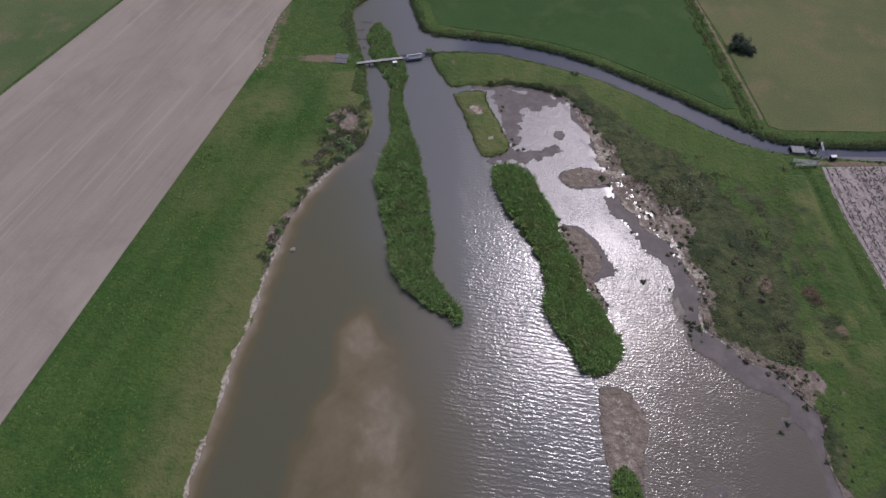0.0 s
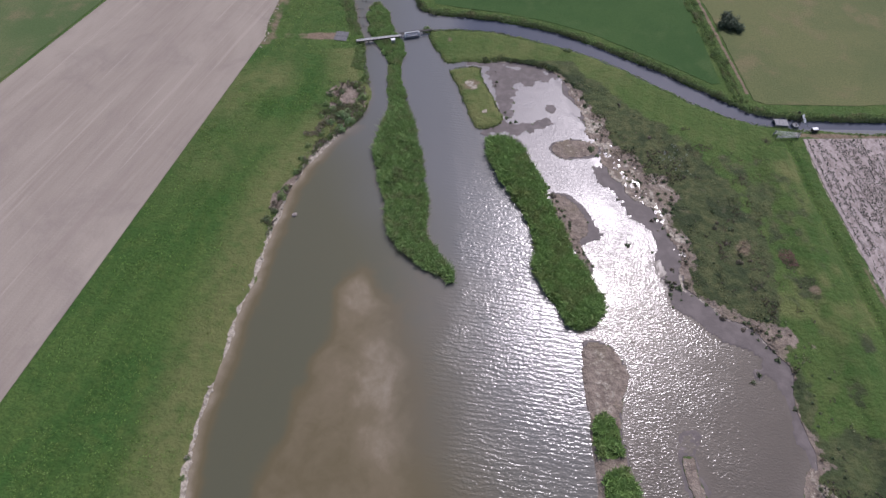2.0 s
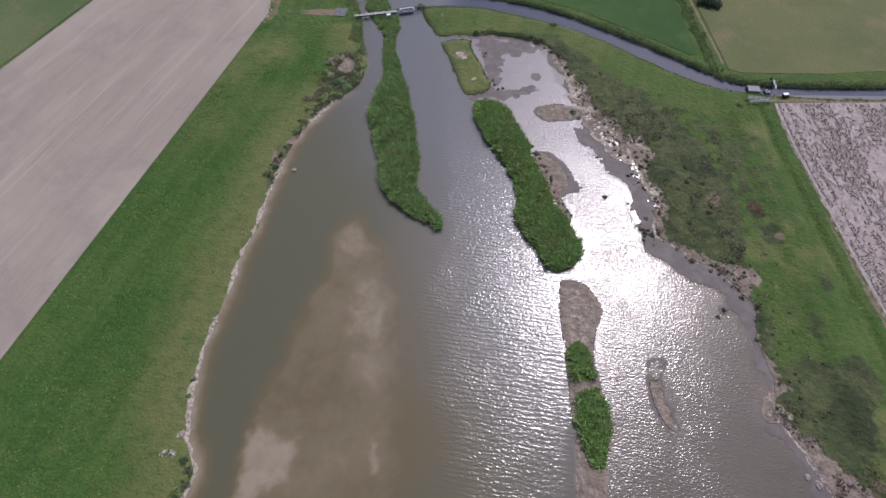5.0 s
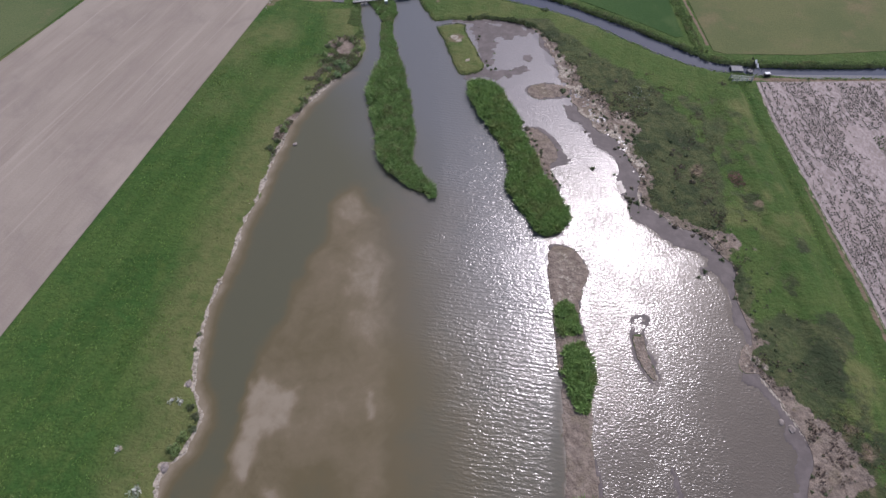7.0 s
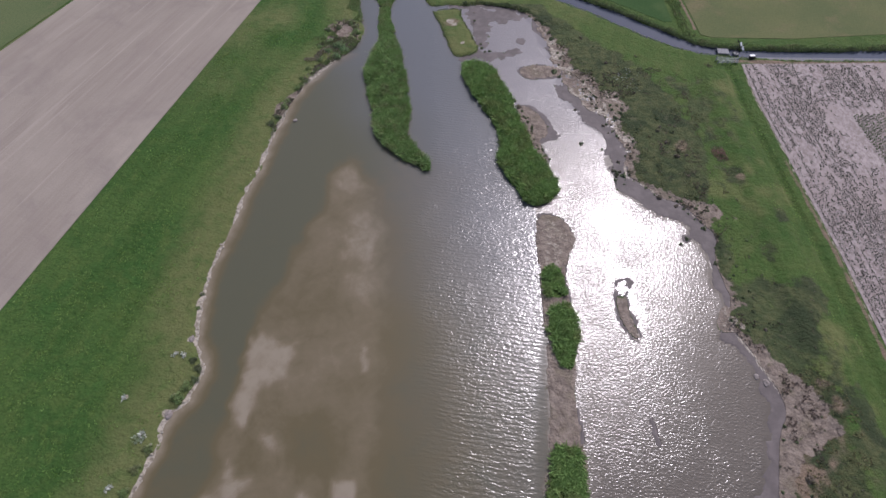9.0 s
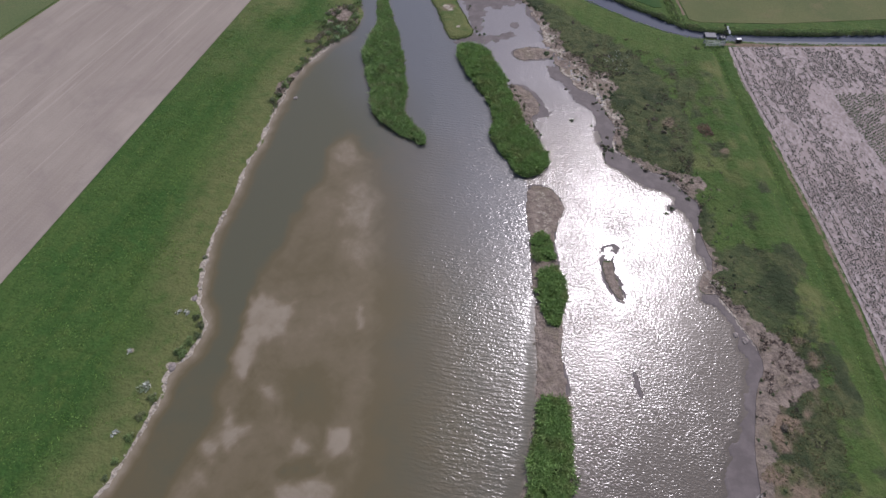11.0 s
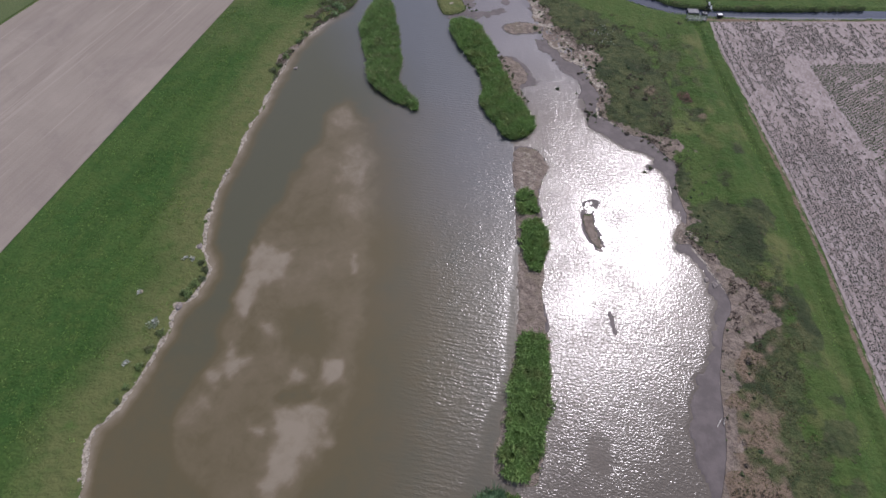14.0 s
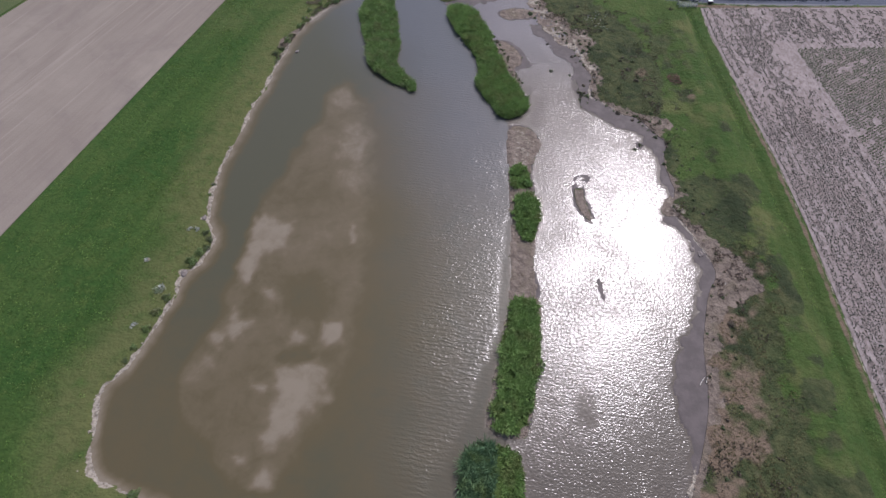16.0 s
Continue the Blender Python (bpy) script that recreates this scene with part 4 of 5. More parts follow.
x, y, at = picked((-31, 78), (-15, 99), 0.45, 30)
keep = (at["dry"] > 0.2) & (np.hypot((x + 23.0), (y - 87.5) * 0.8) < 7.2) & (np.hypot(x + 21.0, (y - 94.0) * 0.75) > 2.6) & ((grain(x, y, 2.2) > -0.25) & (x < -20) | (grain(x, y, 2.0) > -0.1) & (y < 90) | (at["dry"] < 1.0))
growth("bay_herbs", x[keep], y[keep], np.full(keep.sum(), 0.15), 10, 0.45 + 0.2 * grain(x, y, 2.0)[keep], 0.085, 1.2, HERB, "mixed herbs on the muddy bay", "herbs", 34)
keep = (at["dry"] > 0.2) & (np.hypot((x + 24.6), (y - 88.0) * 0.62) < 7.5) & (np.hypot(x + 21.0, (y - 94.0) * 0.75) > 2.2) & (grain(x + 7, y, 1.8) > 0.1)
growth("bay_sedge", x[keep], y[keep], np.full(keep.sum(), 0.15), 9, 0.4 + 0.15 * grain(x, y, 2.0)[keep], 0.085, 1.2, DEAD_HERB, "withered sedge on the muddy bay", "sedge", 39)

x, y, at = picked((-38, 55), (-17, 99), 0.42, 70)
dead = (at["dry"] > 0.4) & (at["dry"] < np.where(y > 80, 6.0, 2.4) + 1.5 * grain(x, y, 3.0)) & (np.hypot(x + 21.0, (y - 94.0) * 0.75) > 2.4) & (grain(x + 3, y + 8, 2.0) + 0.4 * grain(x, y, 0.9) > np.where(y > 80, 0.0, 0.15))
growth("withered_stalks", x[dead], y[dead], at["z"][dead] - 0.03, 9, 0.45 + 0.2 * grain(x, y, 2.0)[dead], 0.085, 1.2, PALE_STALKS, "pale withered stalks on the pond's west bank", "stalks", 71)

x, y, at = picked((-37, 52), (-21, 82), 0.45, 61)
shore = (at["dry"] > 0.5) & (at["dry"] < 2.0 + 1.2 * grain(x, y, 3.5)) & (grain(x, y, 1.6) + 0.3 * step(50, 75, y) > 0.2)
growth("shore_herbs", x[shore], y[shore], np.full(shore.sum(), 0.2), 10, 0.4 + 0.2 * grain(x, y, 2.0)[shore], 0.085, 1.3, HERB, "mixed green herbs along the pond's west shore", "herbs", 62)
shore = (at["dry"] > 0.2) & (at["dry"] < 3.0) & (grain(x + 5, y, 1.3) > 0.1)
growth("shore_sedge", x[shore], y[shore], np.full(shore.sum(), 0.2), 9, 0.35 + 0.15 * grain(x, y, 2.0)[shore], 0.085, 1.3, DEAD_HERB, "withered sedge along the pond's west shore", "sedge", 63)

x, y, at = picked((13, 104), (36, 112), 0.38, 68)
keep = (at["dry"] > 0.1) & (at["dry"] < 1.7 + 0.9 * grain(x, y, 2.5)) & (y > 104) & (grain(x, y, 1.2) > -0.55)
growth("shore_rushes", x[keep], y[keep], np.full(keep.sum(), 0.1), 10, 0.75 + 0.35 * grain(x, y, 1.6)[keep], 0.085, 0.9, DARK_HERB, "dark rushes along the lagoon's north shore", "rushes", 69)

# low fringe round the square islet and along the east bank
x, y, at = picked((-3, 80), (30, 122), 0.34, 26)
rimmed = (at["rim"] > 0) & (at["rim"] < 0.42) & ((at["green"] > -0.5) | (y > 106)) & (at["green"] < 1.2) & (x < 19)
growth("islet_fringe", x[rimmed], y[rimmed], np.full(rimmed.sum(), 0.1), 7, 0.28 + 0.14 * grain(x, y, 1.4)[rimmed], 0.085, 0.7, DARK_HERB, "dark sedge edge of the grassy islet", "sedge", 27)

# marsh growth: rushes and sedge between bare spots
x, y, at = picked((14, -75), (80, 108), 0.62, 31)
keep = (at["marsh"] > 0.3) & (at["mud"] + 0.3 * grain(x, y, 3.0) < 0.5) & (grain(x, y, 2.4) + 0.6 * grain(x, y, 6.0) > 0.45 + 0.6 * step(18, 0, y)) & (at["dry"] > 0.5)
growth("rushes", x[keep], y[keep], np.full(keep.sum(), 0.4), 5, (0.20 + 0.10 * grain(x, y, 4.0)[keep]), 0.15, 1.8, MARSH_HERB, "dark green rushes of the salt marsh", "rushes", 32)
keep = (at["marsh"] > 0.2) & (grain(x + 9, y, 1.9) + 0.7 * grain(x, y + 9, 8.0) > 0.55) & (at["dry"] > 0.2)
growth("dry_sedge", x[keep], y[keep], np.full(keep.sum(), 0.35), 5, (0.35 + 0.15 * grain(x, y, 4.0)[keep]), 0.15, 0.9, DEAD_HERB, "withered brown sedge in the marsh", "sedge", 33)

x, y, at = picked((58, -62), (80, -4), 0.55, 64)
keep = (at["dry"] > 1.2) & (at["dry"] < 15 + 3 * grain(x, y, 5.0)) & (at["mud"] < 0.5) & (grain(x, y, 1.4) + 0.5 * grain(x, y, 5.0) > 0.0)
growth("brown_sedge", x[keep], y[keep], at["z"][keep] - 0.03, 6, (0.16 + 0.08 * grain(x, y, 4.0)[keep]), 0.10, 1.8, BROWN_SEDGE, "olive-brown sedge on the lagoon's south-east shore", "sedge", 65)

# withered debris on the bare bay of the lagoon's east shore
x, y, at = picked((60, -22), (76, 4), 0.5, 66)
keep = (at["mud"] > 0.35) & (at["dry"] > 0.6) & (grain(x, y, 1.3) + 0.6 * grain(x, y, 4.0) > 0.3)
growth("withered_sedge", x[keep], y[keep], at["z"][keep] - 0.03, 7, 0.24 + 0.1 * grain(x, y, 2.0)[keep], 0.10, 1.4, DRIFT, "brown withered sedge lying on the bare mud", "sedge", 67)

# meadow tufts
x, y, at = picked((-85, -62), (-16, 150), 0.8, 35)
edge_x = np.interp(y, [-60, -7.6, 115.7, 146], [-94, -79.7, -46.0, -41.0])
keep = (x > edge_x + 0.4) & (at["dry"] > 1.6) & (at["worn"] < 0.3) & (grain(x, y, 1.3) + 0.6 * grain(x, y, 9) - 0.6 * at["dryness"] > 0.0)
growth("meadow_grass", x[keep], y[keep], np.full(keep.sum(), 0.4), 6, (0.15 + 0.07 * grain(x, y, 5.0)[keep]), 0.13, 2.0, MEADOW, "lush meadow grass on the west bank", "grass", 36)
x, y, at = picked((60, -60), (88, 82), 0.7, 37)
keep = (at["marsh"] < 0.5) & (x < 86) & (at["dry"] > 1.5) & (grain(x, y, 2.5) > 0.45 - 0.75 * step(-5.4, -4.4, x - np.interp(y, *FIELD_X)) + 1.6 * step(-2.6, -1.8, x - np.interp(y, *FIELD_X)))
growth("dyke_grass", x[keep], y[keep], at["z"][keep] - 0.05, 5, (0.08 + 0.03 * grain(x, y, 5.0)[keep] + 0.07 * step(-6, -4.2, (x - np.interp(y, *FIELD_X))[keep])), 0.15, 2.4, MEADOW, "grass on the low dyke beside the crop field", "grass", 38)

x, y = scattered((70, 44), (77, 52), 0.3, 43)
keep = np.hypot((x - 73.4) / 1.3, y - 47.9) + 0.7 * wander(x, y) < 2.1
growth("red_sorrel", x[keep], y[keep], np.full(keep.sum(), 0.42), 5, np.full(keep.sum(), 0.16), 0.12, 1.8, SORREL, "patch of red-brown sorrel in the green dyke", "sorrel", 44)
for n, (px, py, size) in enumerate(PALE_SPOTS[:5]):
    x, y = scattered((px - 3, py - 3), (px + 3, py + 3), 0.28, 45 + n)
    keep = np.hypot(x - px, y - py) + 0.9 * wander(x * 1.7, y * 1.7) < size * 1.1
    growth("white_flowers", x[keep], y[keep], np.full(keep.sum(), 0.4), 3, np.full(keep.sum(), 0.45), 0.12, 1.5, BLOSSOM, "clump of white flowers in the meadow", "flowers", 50 + n)

# young crop: rows along y at the edge, and slanting rows in the inner block
STAND = ([0, 1.4, 1.6, 2.1, 2.3, 3.2, 3.6, 6, 7.5, 13, 15, 19, 21], [0.6, 0.6, -1.5, -1.5, 0.5, 0.4, -0.7, -0.5, 0.2, 0.1, -0.5, -0.7, -0.2])
row, plant = np.meshgrid(np.arange(0.9, 62, 0.62), np.arange(-60, 80.4, 0.30))
y = plant.ravel() + rs.uniform(-0.1, 0.1, row.size)
off = row.ravel() + rs.normal(0, 0.07, row.size)
x = off + np.interp(y, *FIELD_X)
block_x = np.interp(y, [15, 38.7, 60.8, 64], [112.0, 110.1, 108.5, 108.5])
inner = (x > block_x) & (y < 61.5 + 0.06 * (x - 108))
near_block = (np.abs(x - block_x + 1.0) < 0.8) & (y < 64) | (np.abs(y - 62.6 - 0.06 * (x - 108)) < 0.8) & (x > 106)
patchy = 1.15 * grain(x * 1.0, y * 0.5, 0.55) + 0.25 * grain(x, y, 1.9) + 0.5 * grain(x + 40, y, 7.0) + np.interp(off, *STAND) - 0.6 * near_block + (0.25 + 0.6 * step(34, 6, y)) * np.sin(row.ravel() * 41.7) * np.sin(row.ravel() * 13.3)
keep = ~inner & (patchy > 0.04 - 1.05 * step(66, 0, y) - 0.42 * step(58, 66, y)) & (x < 146)
growth("sparse_crop", x[keep], y[keep], np.full(keep.sum(), 0.53), 4, np.full(keep.sum(), 0.2), 0.11, 1.6, CROP_LEAF, "thin young crop plants in broken rows", "crop", 41)
u, v = np.meshgrid(np.arange(-160, 120, 0.70), np.arange(-80, 120, 0.26))
c, q = math.cos(radians(32)), math.sin(radians(32))
x, y = 120 + v.ravel() * c - u.ravel() * q, 20 + v.ravel() * q + u.ravel() * c
inner = (x > np.interp(y, [15, 38.7, 60.8, 64], [112.0, 110.1, 108.5, 108.5]) + 0.3) & (y < 61.2 + 0.06 * (x - 108)) & (x < 146) & (y > -60)
keep = inner & (0.8 * grain(x, y, 0.9) + 0.7 * grain(x, y, 5.0) + 0.35 * np.sin(u.ravel() * 1.5) > -0.8)
growth("dense_crop", x[keep], y[keep], np.full(keep.sum(), 0.53), 4, np.full(keep.sum(), 0.22), 0.12, 1.5, BLOCK_LEAF, "denser green crop rows in the inner block", "crop", 42)
x, y, at = picked((50, 66), (62, 80), 0.8, 46)
keep = (grain(x, y, 3.0) > -0.1) & (grain(x, y, 0.8) > 0.2) & (np.hypot(x - 55.5, y - 73.5) < 5)
growth("marsh_flowers", x[keep], y[keep], np.full(keep.sum(), 0.45), 5, np.full(keep.sum(), 0.3), 0.08, 0.9, BLOSSOM, "scattered small white flowers in the marsh", "flowers", 47)
x, y, at = picked((66, -40), (82, 30), 1.6, 48)
keep = (at["dry"] > 4) & (grain(x, y, 5.0) > 0.1) & (grain(x, y, 1.5) > 0)
growth("dyke_flowers", x[keep], y[keep], at["z"][keep], 5, np.full(keep.sum(), 0.3), 0.09, 1.0, DEAD_HERB, "pale seeding stalks in the dyke's grass", "grass", 49)


# ---- single plants ----
def plant_mesh(name, leaves, wide, tall, size, seed, material):
    """A rounded, uneven clump of leaves, some lying out of its outline."""
    r = np.random.RandomState(seed)
    a, b = r.uniform(0, 2 * np.pi, leaves), np.arccos(r.uniform(0.0, 1.0, leaves))
    d = r.uniform(0.55, 1.0, leaves) * (1 + 0.25 * np.sin(3 * a + seed) + 0.15 * np.sin(5 * a))
    px, py, pz = wide * d * np.sin(b) * np.cos(a), wide * d * np.sin(b) * np.sin(a), tall * d * np.cos(b) + 0.02
    v = np.empty((leaves, 4, 3))
    for n in range(leaves):
        out = Vector((px[n], py[n], pz[n] + 0.3 * tall)).normalized() + Vector(r.normal(0, 0.5, 3))
        s = out.orthogonal().normalized()
        t = out.cross(s).normalized()
        turn = r.uniform(0, math.pi)
        e, f = s * math.cos(turn) + t * math.sin(turn), t * math.cos(turn) - s * math.sin(turn)
        m, w = Vector((px[n], py[n], pz[n])), size * r.uniform(0.6, 1.3)
        for i, p in enumerate((m - e * w, m + f * w * 0.5, m + e * w, m - f * w * 0.5)):
            v[n, i] = (p.x, p.y, max(0.0, p.z))
    me = bpy.data.meshes.new(name)
    me.from_pydata(v.reshape(-1, 3).tolist(), [], [(4 * n, 4 * n + 1, 4 * n + 2, 4 * n + 3) for n in range(leaves)])
    me.materials.append(material)
    return me


def ground_at(x, y):
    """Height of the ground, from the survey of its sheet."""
    return float(land["z"][np.abs(ys - y).argmin(), np.abs(xs - x).argmin()])


TUSSOCK = [plant_mesh("tussock", 130, 0.5, 0.42, 0.135, n, m) for n, m in ((1, DARK_HERB), (2, DEAD_HERB), (3, DARK_HERB), (4, DARK_HERB))]
BUSH = [plant_mesh("shrub", 520, 1.0, 0.8, 0.115, n, m) for n, m in ((5, SHRUB_GREEN), (6, HERB), (7, DARK_HERB))]


def put_plant(name, mesh, x, y, scale, label, category, group):
    ob = new(name, mesh)
    ob.matrix_world = Matrix.LocRotScale((x, y, max(-0.02, ground_at(x, y)) - 0.03), Euler((0, 0, rs.uniform(0, 6.28))), (scale * rs.uniform(0.85, 1.15), scale * rs.uniform(0.85, 1.15), scale))
    return tagged(ob, label, category, group)


# tussocks on the mud and along the lagoon
placed = [(40.6, 50.7, 1.1), (36.8, 77.0, 1.6), (38.0, 75.2, 1.0), (55.8, 34.5, 1.5), (57.8, 22.0, 1.0), (63.5, 26.2, 1.1), (63.7, 17.4, 0.9), (45.4, 49.0, 0.7), (47.6, 41.3, 1.2),
          (48.9, 40.8, 1.3), (46.9, 42.2, 0.9), (33.8, 100.4, 1.4), (35.4, 99.0, 1.2), (37.5, 91.4, 1.5), (36.9, 94.0, 1.3), (16.0, 99.7, 0.8), (15.6, 98.4, 0.7), (19.9, 85.7, 0.9),
          (18.6, 85.4, 0.8), (17.8, 87.0, 0.9), (17.5, 88.8, 0.7), (25.8, 65.7, 1.1), (26.6, 63.2, 1.2), (63.1, 48.3, 1.1), (59.5, 55.0, 1.2), (62.3, 46.6, 1.4), (62.8, 54.6, 1.2), (67.6, -23.5, 1.5), (59.3, 23.4, 1.0)]
for px, py, size in placed:
    put_plant("tussock", TUSSOCK[rs.randint(4)], px, py, size, "dark round tussock standing on the wet mud", "tussock", "tussocks on the mud")
x, y, at = picked((14, 28), (66, 107), 1.6, 51)
keep = ((at["mud"] > 0.35) & (at["dry"] > -0.2) | (at["wet"] > 0.6) & (grain(x, y, 4.0) > np.where(y > 82, 0.75, 0.35))) & (grain(x, y, 5.0) > -0.5) & (at["muddy"] < 0.3)
for px, py in list(zip(x[keep], y[keep]))[:240]:
    put_plant("tussock", TUSSOCK[rs.randint(4)], px, py, rs.uniform(0.35, 0.95), "small dark tussock on the lagoon's mud margin", "tussock", "tussocks on the mud")
x, y, at = picked((24, 43), (34, 66), 1.2, 52)
keep = (at["muddy"] > -0.8) & (at["green"] < -0.1) & ((at["green"] > -2.2) | (grain(x, y, 3.0) > 0.5))
for px, py in zip(x[keep], y[keep]):
    put_plant("tussock", TUSSOCK[rs.randint(4)], px, py, rs.uniform(0.4, 0.9), "dark sedge tussock beside the reed strip", "tussock", "tussocks by the reeds")
x, y, at = picked((58, -50), (76, 32), 3.4, 53)
keep = (at["dry"] > 0.2) & (at["dry"] < 6.5)
for px, py in zip(x[keep], y[keep]):
    put_plant("tussock", TUSSOCK[rs.randint(4)], px, py, rs.uniform(0.35, 0.8), "small dark tussock on the lagoon's mud margin", "tussock", "tussocks on the mud")

x, y, at = picked((38, 30), (72, 95), 3.0, 54)
keep = (at["marsh"] > 0.6) & (at["dry"] > 1.5) & (at["dry"] < 15)
for px, py in list(zip(x[keep], y[keep]))[::3]:
    put_plant("tussock", TUSSOCK[rs.randint(4)], px, py, rs.uniform(0.5, 1.2), "dark sedge tussock in the marsh", "tussock", "tussocks in the marsh")

# shrubs of the muddy bay and the west shore
BAY_SHRUBS = [(-24.5, 89.1, 1.0, 0), (-23.0, 90.8, 0.8, 2), (-22.9, 95.4, 1.0, 2), (-18.2, 95.9, 1.0, 1), (-17.7, 93.3, 1.4, 1),
              (-18.6, 90.4, 1.4, 1), (-20.1, 85.2, 1.5, 0), (-22.0, 82.5, 1.3, 0), (-24.5, 84.4, 1.0, 0), (-21.4, 87.0, 1.7, 0),
              (-27.0, 86.3, 0.8, 1), (-26.1, 80.4, 0.8, 1), (-25.7, 94.1, 0.9, 2), (-26.2, 90.5, 1.0, 1), (-19.5, 97.6, 1.1, 1),
              (-29.8, 73.0, 0.8, 1), (-28.7, 77.0, 0.8, 1), (-32.4, 62.3, 1.2, 1)]
SHORE_SHRUBS = [(-33.4, 58.3, 0.9, 2), (-30.4, 69.1, 0.9, 1), (-34.6, 56.0, 0.9, 2), (-31.9, 64.6, 0.9, 1), (-36.6, -5.1, 0.8, 2),
                (-35.4, -6.6, 0.9, 2), (-35.6, -8.7, 0.8, 2), (-36.6, -9.9, 1.1, 1), (-37.5, -12.0, 1.3, 1), (-38.9, 5.6, 0.6, 1),
                (-39.9, -20.6, 1.0, 1), (-40.9, -23.8, 0.9, 1), (-41.6, -27.2, 0.9, 1), (-2.2, 120.3, 1.3, 1), (-33.9, -55.6, 1.0, 1),
                (-38.9, 8.6, 0.5, 2), (-42.6, -31.0, 0.7, 1), (-43.3, -33.6, 0.6, 2)]
for px, py, size, kind in BAY_SHRUBS + SHORE_SHRUBS:
    put_plant("shrub", BUSH[kind], px, py, size, "leafy green shrub on the pond's bank", "shrub", "shrubs on the west bank")


# ---- built things ----
def part(name, bm, material, parent=None, label=""):
    """Links a bmesh as one mesh object, under its thing."""
    bmesh.ops.recalc_face_normals(bm, faces=bm.faces[:])
    me = bpy.data.meshes.new(name)
    bm.to_mesh(me)
    bm.free()
    me.materials.append(material)
    ob = new(name, me)
    ob.parent = parent
    return tagged(ob, label) if label else ob


def block(bm, size, at, turn=(0, 0, 0), bevel=0.02):
    """A box with worn edges, added to bm."""
    made = bmesh.ops.create_cube(bm, size=1.0, matrix=Matrix.LocRotScale(at, Euler([radians(a) for a in turn]), size))
    edges = list({e for v in made["verts"] for e in v.link_edges})
    if bevel:
        bmesh.ops.bevel(bm, geom=edges, offset=bevel, segments=1, affect="EDGES")
    return bm


def rod(bm, a, b, r, r2=None, sides=8):
    """A round bar from a to b, added to bm."""
    a, b = Vector(a), Vector(b)
    m = Matrix.Translation((a + b) / 2) @ (b - a).to_track_quat("Z", "Y").to_matrix().to_4x4()
    bmesh.ops.create_cone(bm, cap_ends=True, segments=sides, radius1=r, radius2=r if r2 is None else r2, depth=(b - a).length, matrix=m)
    return bm


def thing(name, x, y, z, turn, label, category, group=""):
    ob = new(name)
    ob.empty_display_size = 0.3
    ob.matrix_world = pose(x, y, z, 0, 0, turn)
    return tagged(ob, label, category, group)


CONCRETE = plain("weathered_concrete", (0.25, 0.25, 0.255), 0.9, spread=0.3)
WHITE_PAINT = plain("white_paint", (0.72, 0.73, 0.74), 0.5, spread=0.12)
GREY_STEEL = plain("galvanised_steel", (0.36, 0.38, 0.42), 0.45, 0.6, 0.2)
DARK_WOOD = plain("tarred_wood", (0.035, 0.032, 0.030), 0.8, spread=0.4)
DULL_CONCRETE = plain("dull_concrete", (0.135, 0.135, 0.142), 0.9, spread=0.35)
BLEACHED = plain("bleached_wood", (0.58, 0.55, 0.50), 0.85, spread=0.3)
PALE_RAIL = plain("pale_painted_rail", (0.55, 0.55, 0.54), 0.6, spread=0.2)
DECK_WOOD = plain("bleached_deck_wood", (0.40, 0.39, 0.38), 0.8, spread=0.3)
CLAY = plain("dried_clay", (0.36, 0.325, 0.262), 0.95, spread=0.4)
BARK = plain("willow_bark", (0.10, 0.085, 0.07), 0.95, spread=0.4)

# footbridge over the narrow channel and the island
bridge = thing("footbridge", -21.0, 114.3, 0.0, 11.7, "narrow footbridge with pale deck and white handrails", "bridge")
LENGTH = 12.0
for n in range(24):
    part("plank", block(bmesh.new(), (0.46, 0.56, 0.06), (0.25 + n * 0.5, 0, 1.0 + 0.004 * (n % 3)), bevel=0.012), DECK_WOOD, bridge)
for side in (-0.24, 0.24):
    part("beam", block(bmesh.new(), (LENGTH, 0.16, 0.24), (LENGTH / 2, side, 0.83)), DARK_WOOD, bridge, "tarred wooden beam")
    for n in (0.6, 3.2, 6.4, 11.5):
        part("pile", rod(bmesh.new(), (n, side, -0.9), (n, side, 0.75), 0.12, 0.10), DARK_WOOD, bridge)

part("handrail", rod(bmesh.new(), (0, -0.3, 1.55), (LENGTH, -0.3, 1.55), 0.065), WHITE_PAINT, bridge, "white painted rail")
for n in range(7):
    part("post", rod(bmesh.new(), (n * 2.0, -0.3, 0.9), (n * 2.0, -0.3, 1.6), 0.045), WHITE_PAINT, bridge)

# weir in the river with its gate, posts and walkway
weir = thing("weir", -9.4, 116.6, 0.0, 12.5, "grey steel weir with a gate and a dark walkway", "weir")
part("sill", block(bmesh.new(), (8.6, 1.0, 0.9), (4.3, 0.25, -0.35)), CONCRETE, weir)
gate = part("gate", block(bmesh.new(), (3.5, 0.9, 0.5), (3.3, 0.0, 0.75), (14, 0, 0)), GREY_STEEL, weir, "grey steel gate plate")
part("gate_rib", block(bmesh.new(), (3.5, 0.08, 0.16), (3.3, -0.25, 1.06)), GREY_STEEL, gate)
part("gate_rib", block(bmesh.new(), (3.5, 0.08, 0.16), (3.3, 0.25, 1.06)), GREY_STEEL, gate)
for n in (1.4, 5.2):
    part("frame_post", block(bmesh.new(), (0.3, 0.45, 2.1), (n, 0.15, 0.38)), WHITE_PAINT, weir, "white gate post")
part("cross_beam", block(bmesh.new(), (4.1, 0.2, 0.18), (3.3, 0.35, 1.42)), WHITE_PAINT, weir, "white beam over the gate")
part("walkway", block(bmesh.new(), (9.2, 0.75, 0.12), (4.4, 0.9, 1.05)), DARK_WOOD, weir, "dark plank walkway")
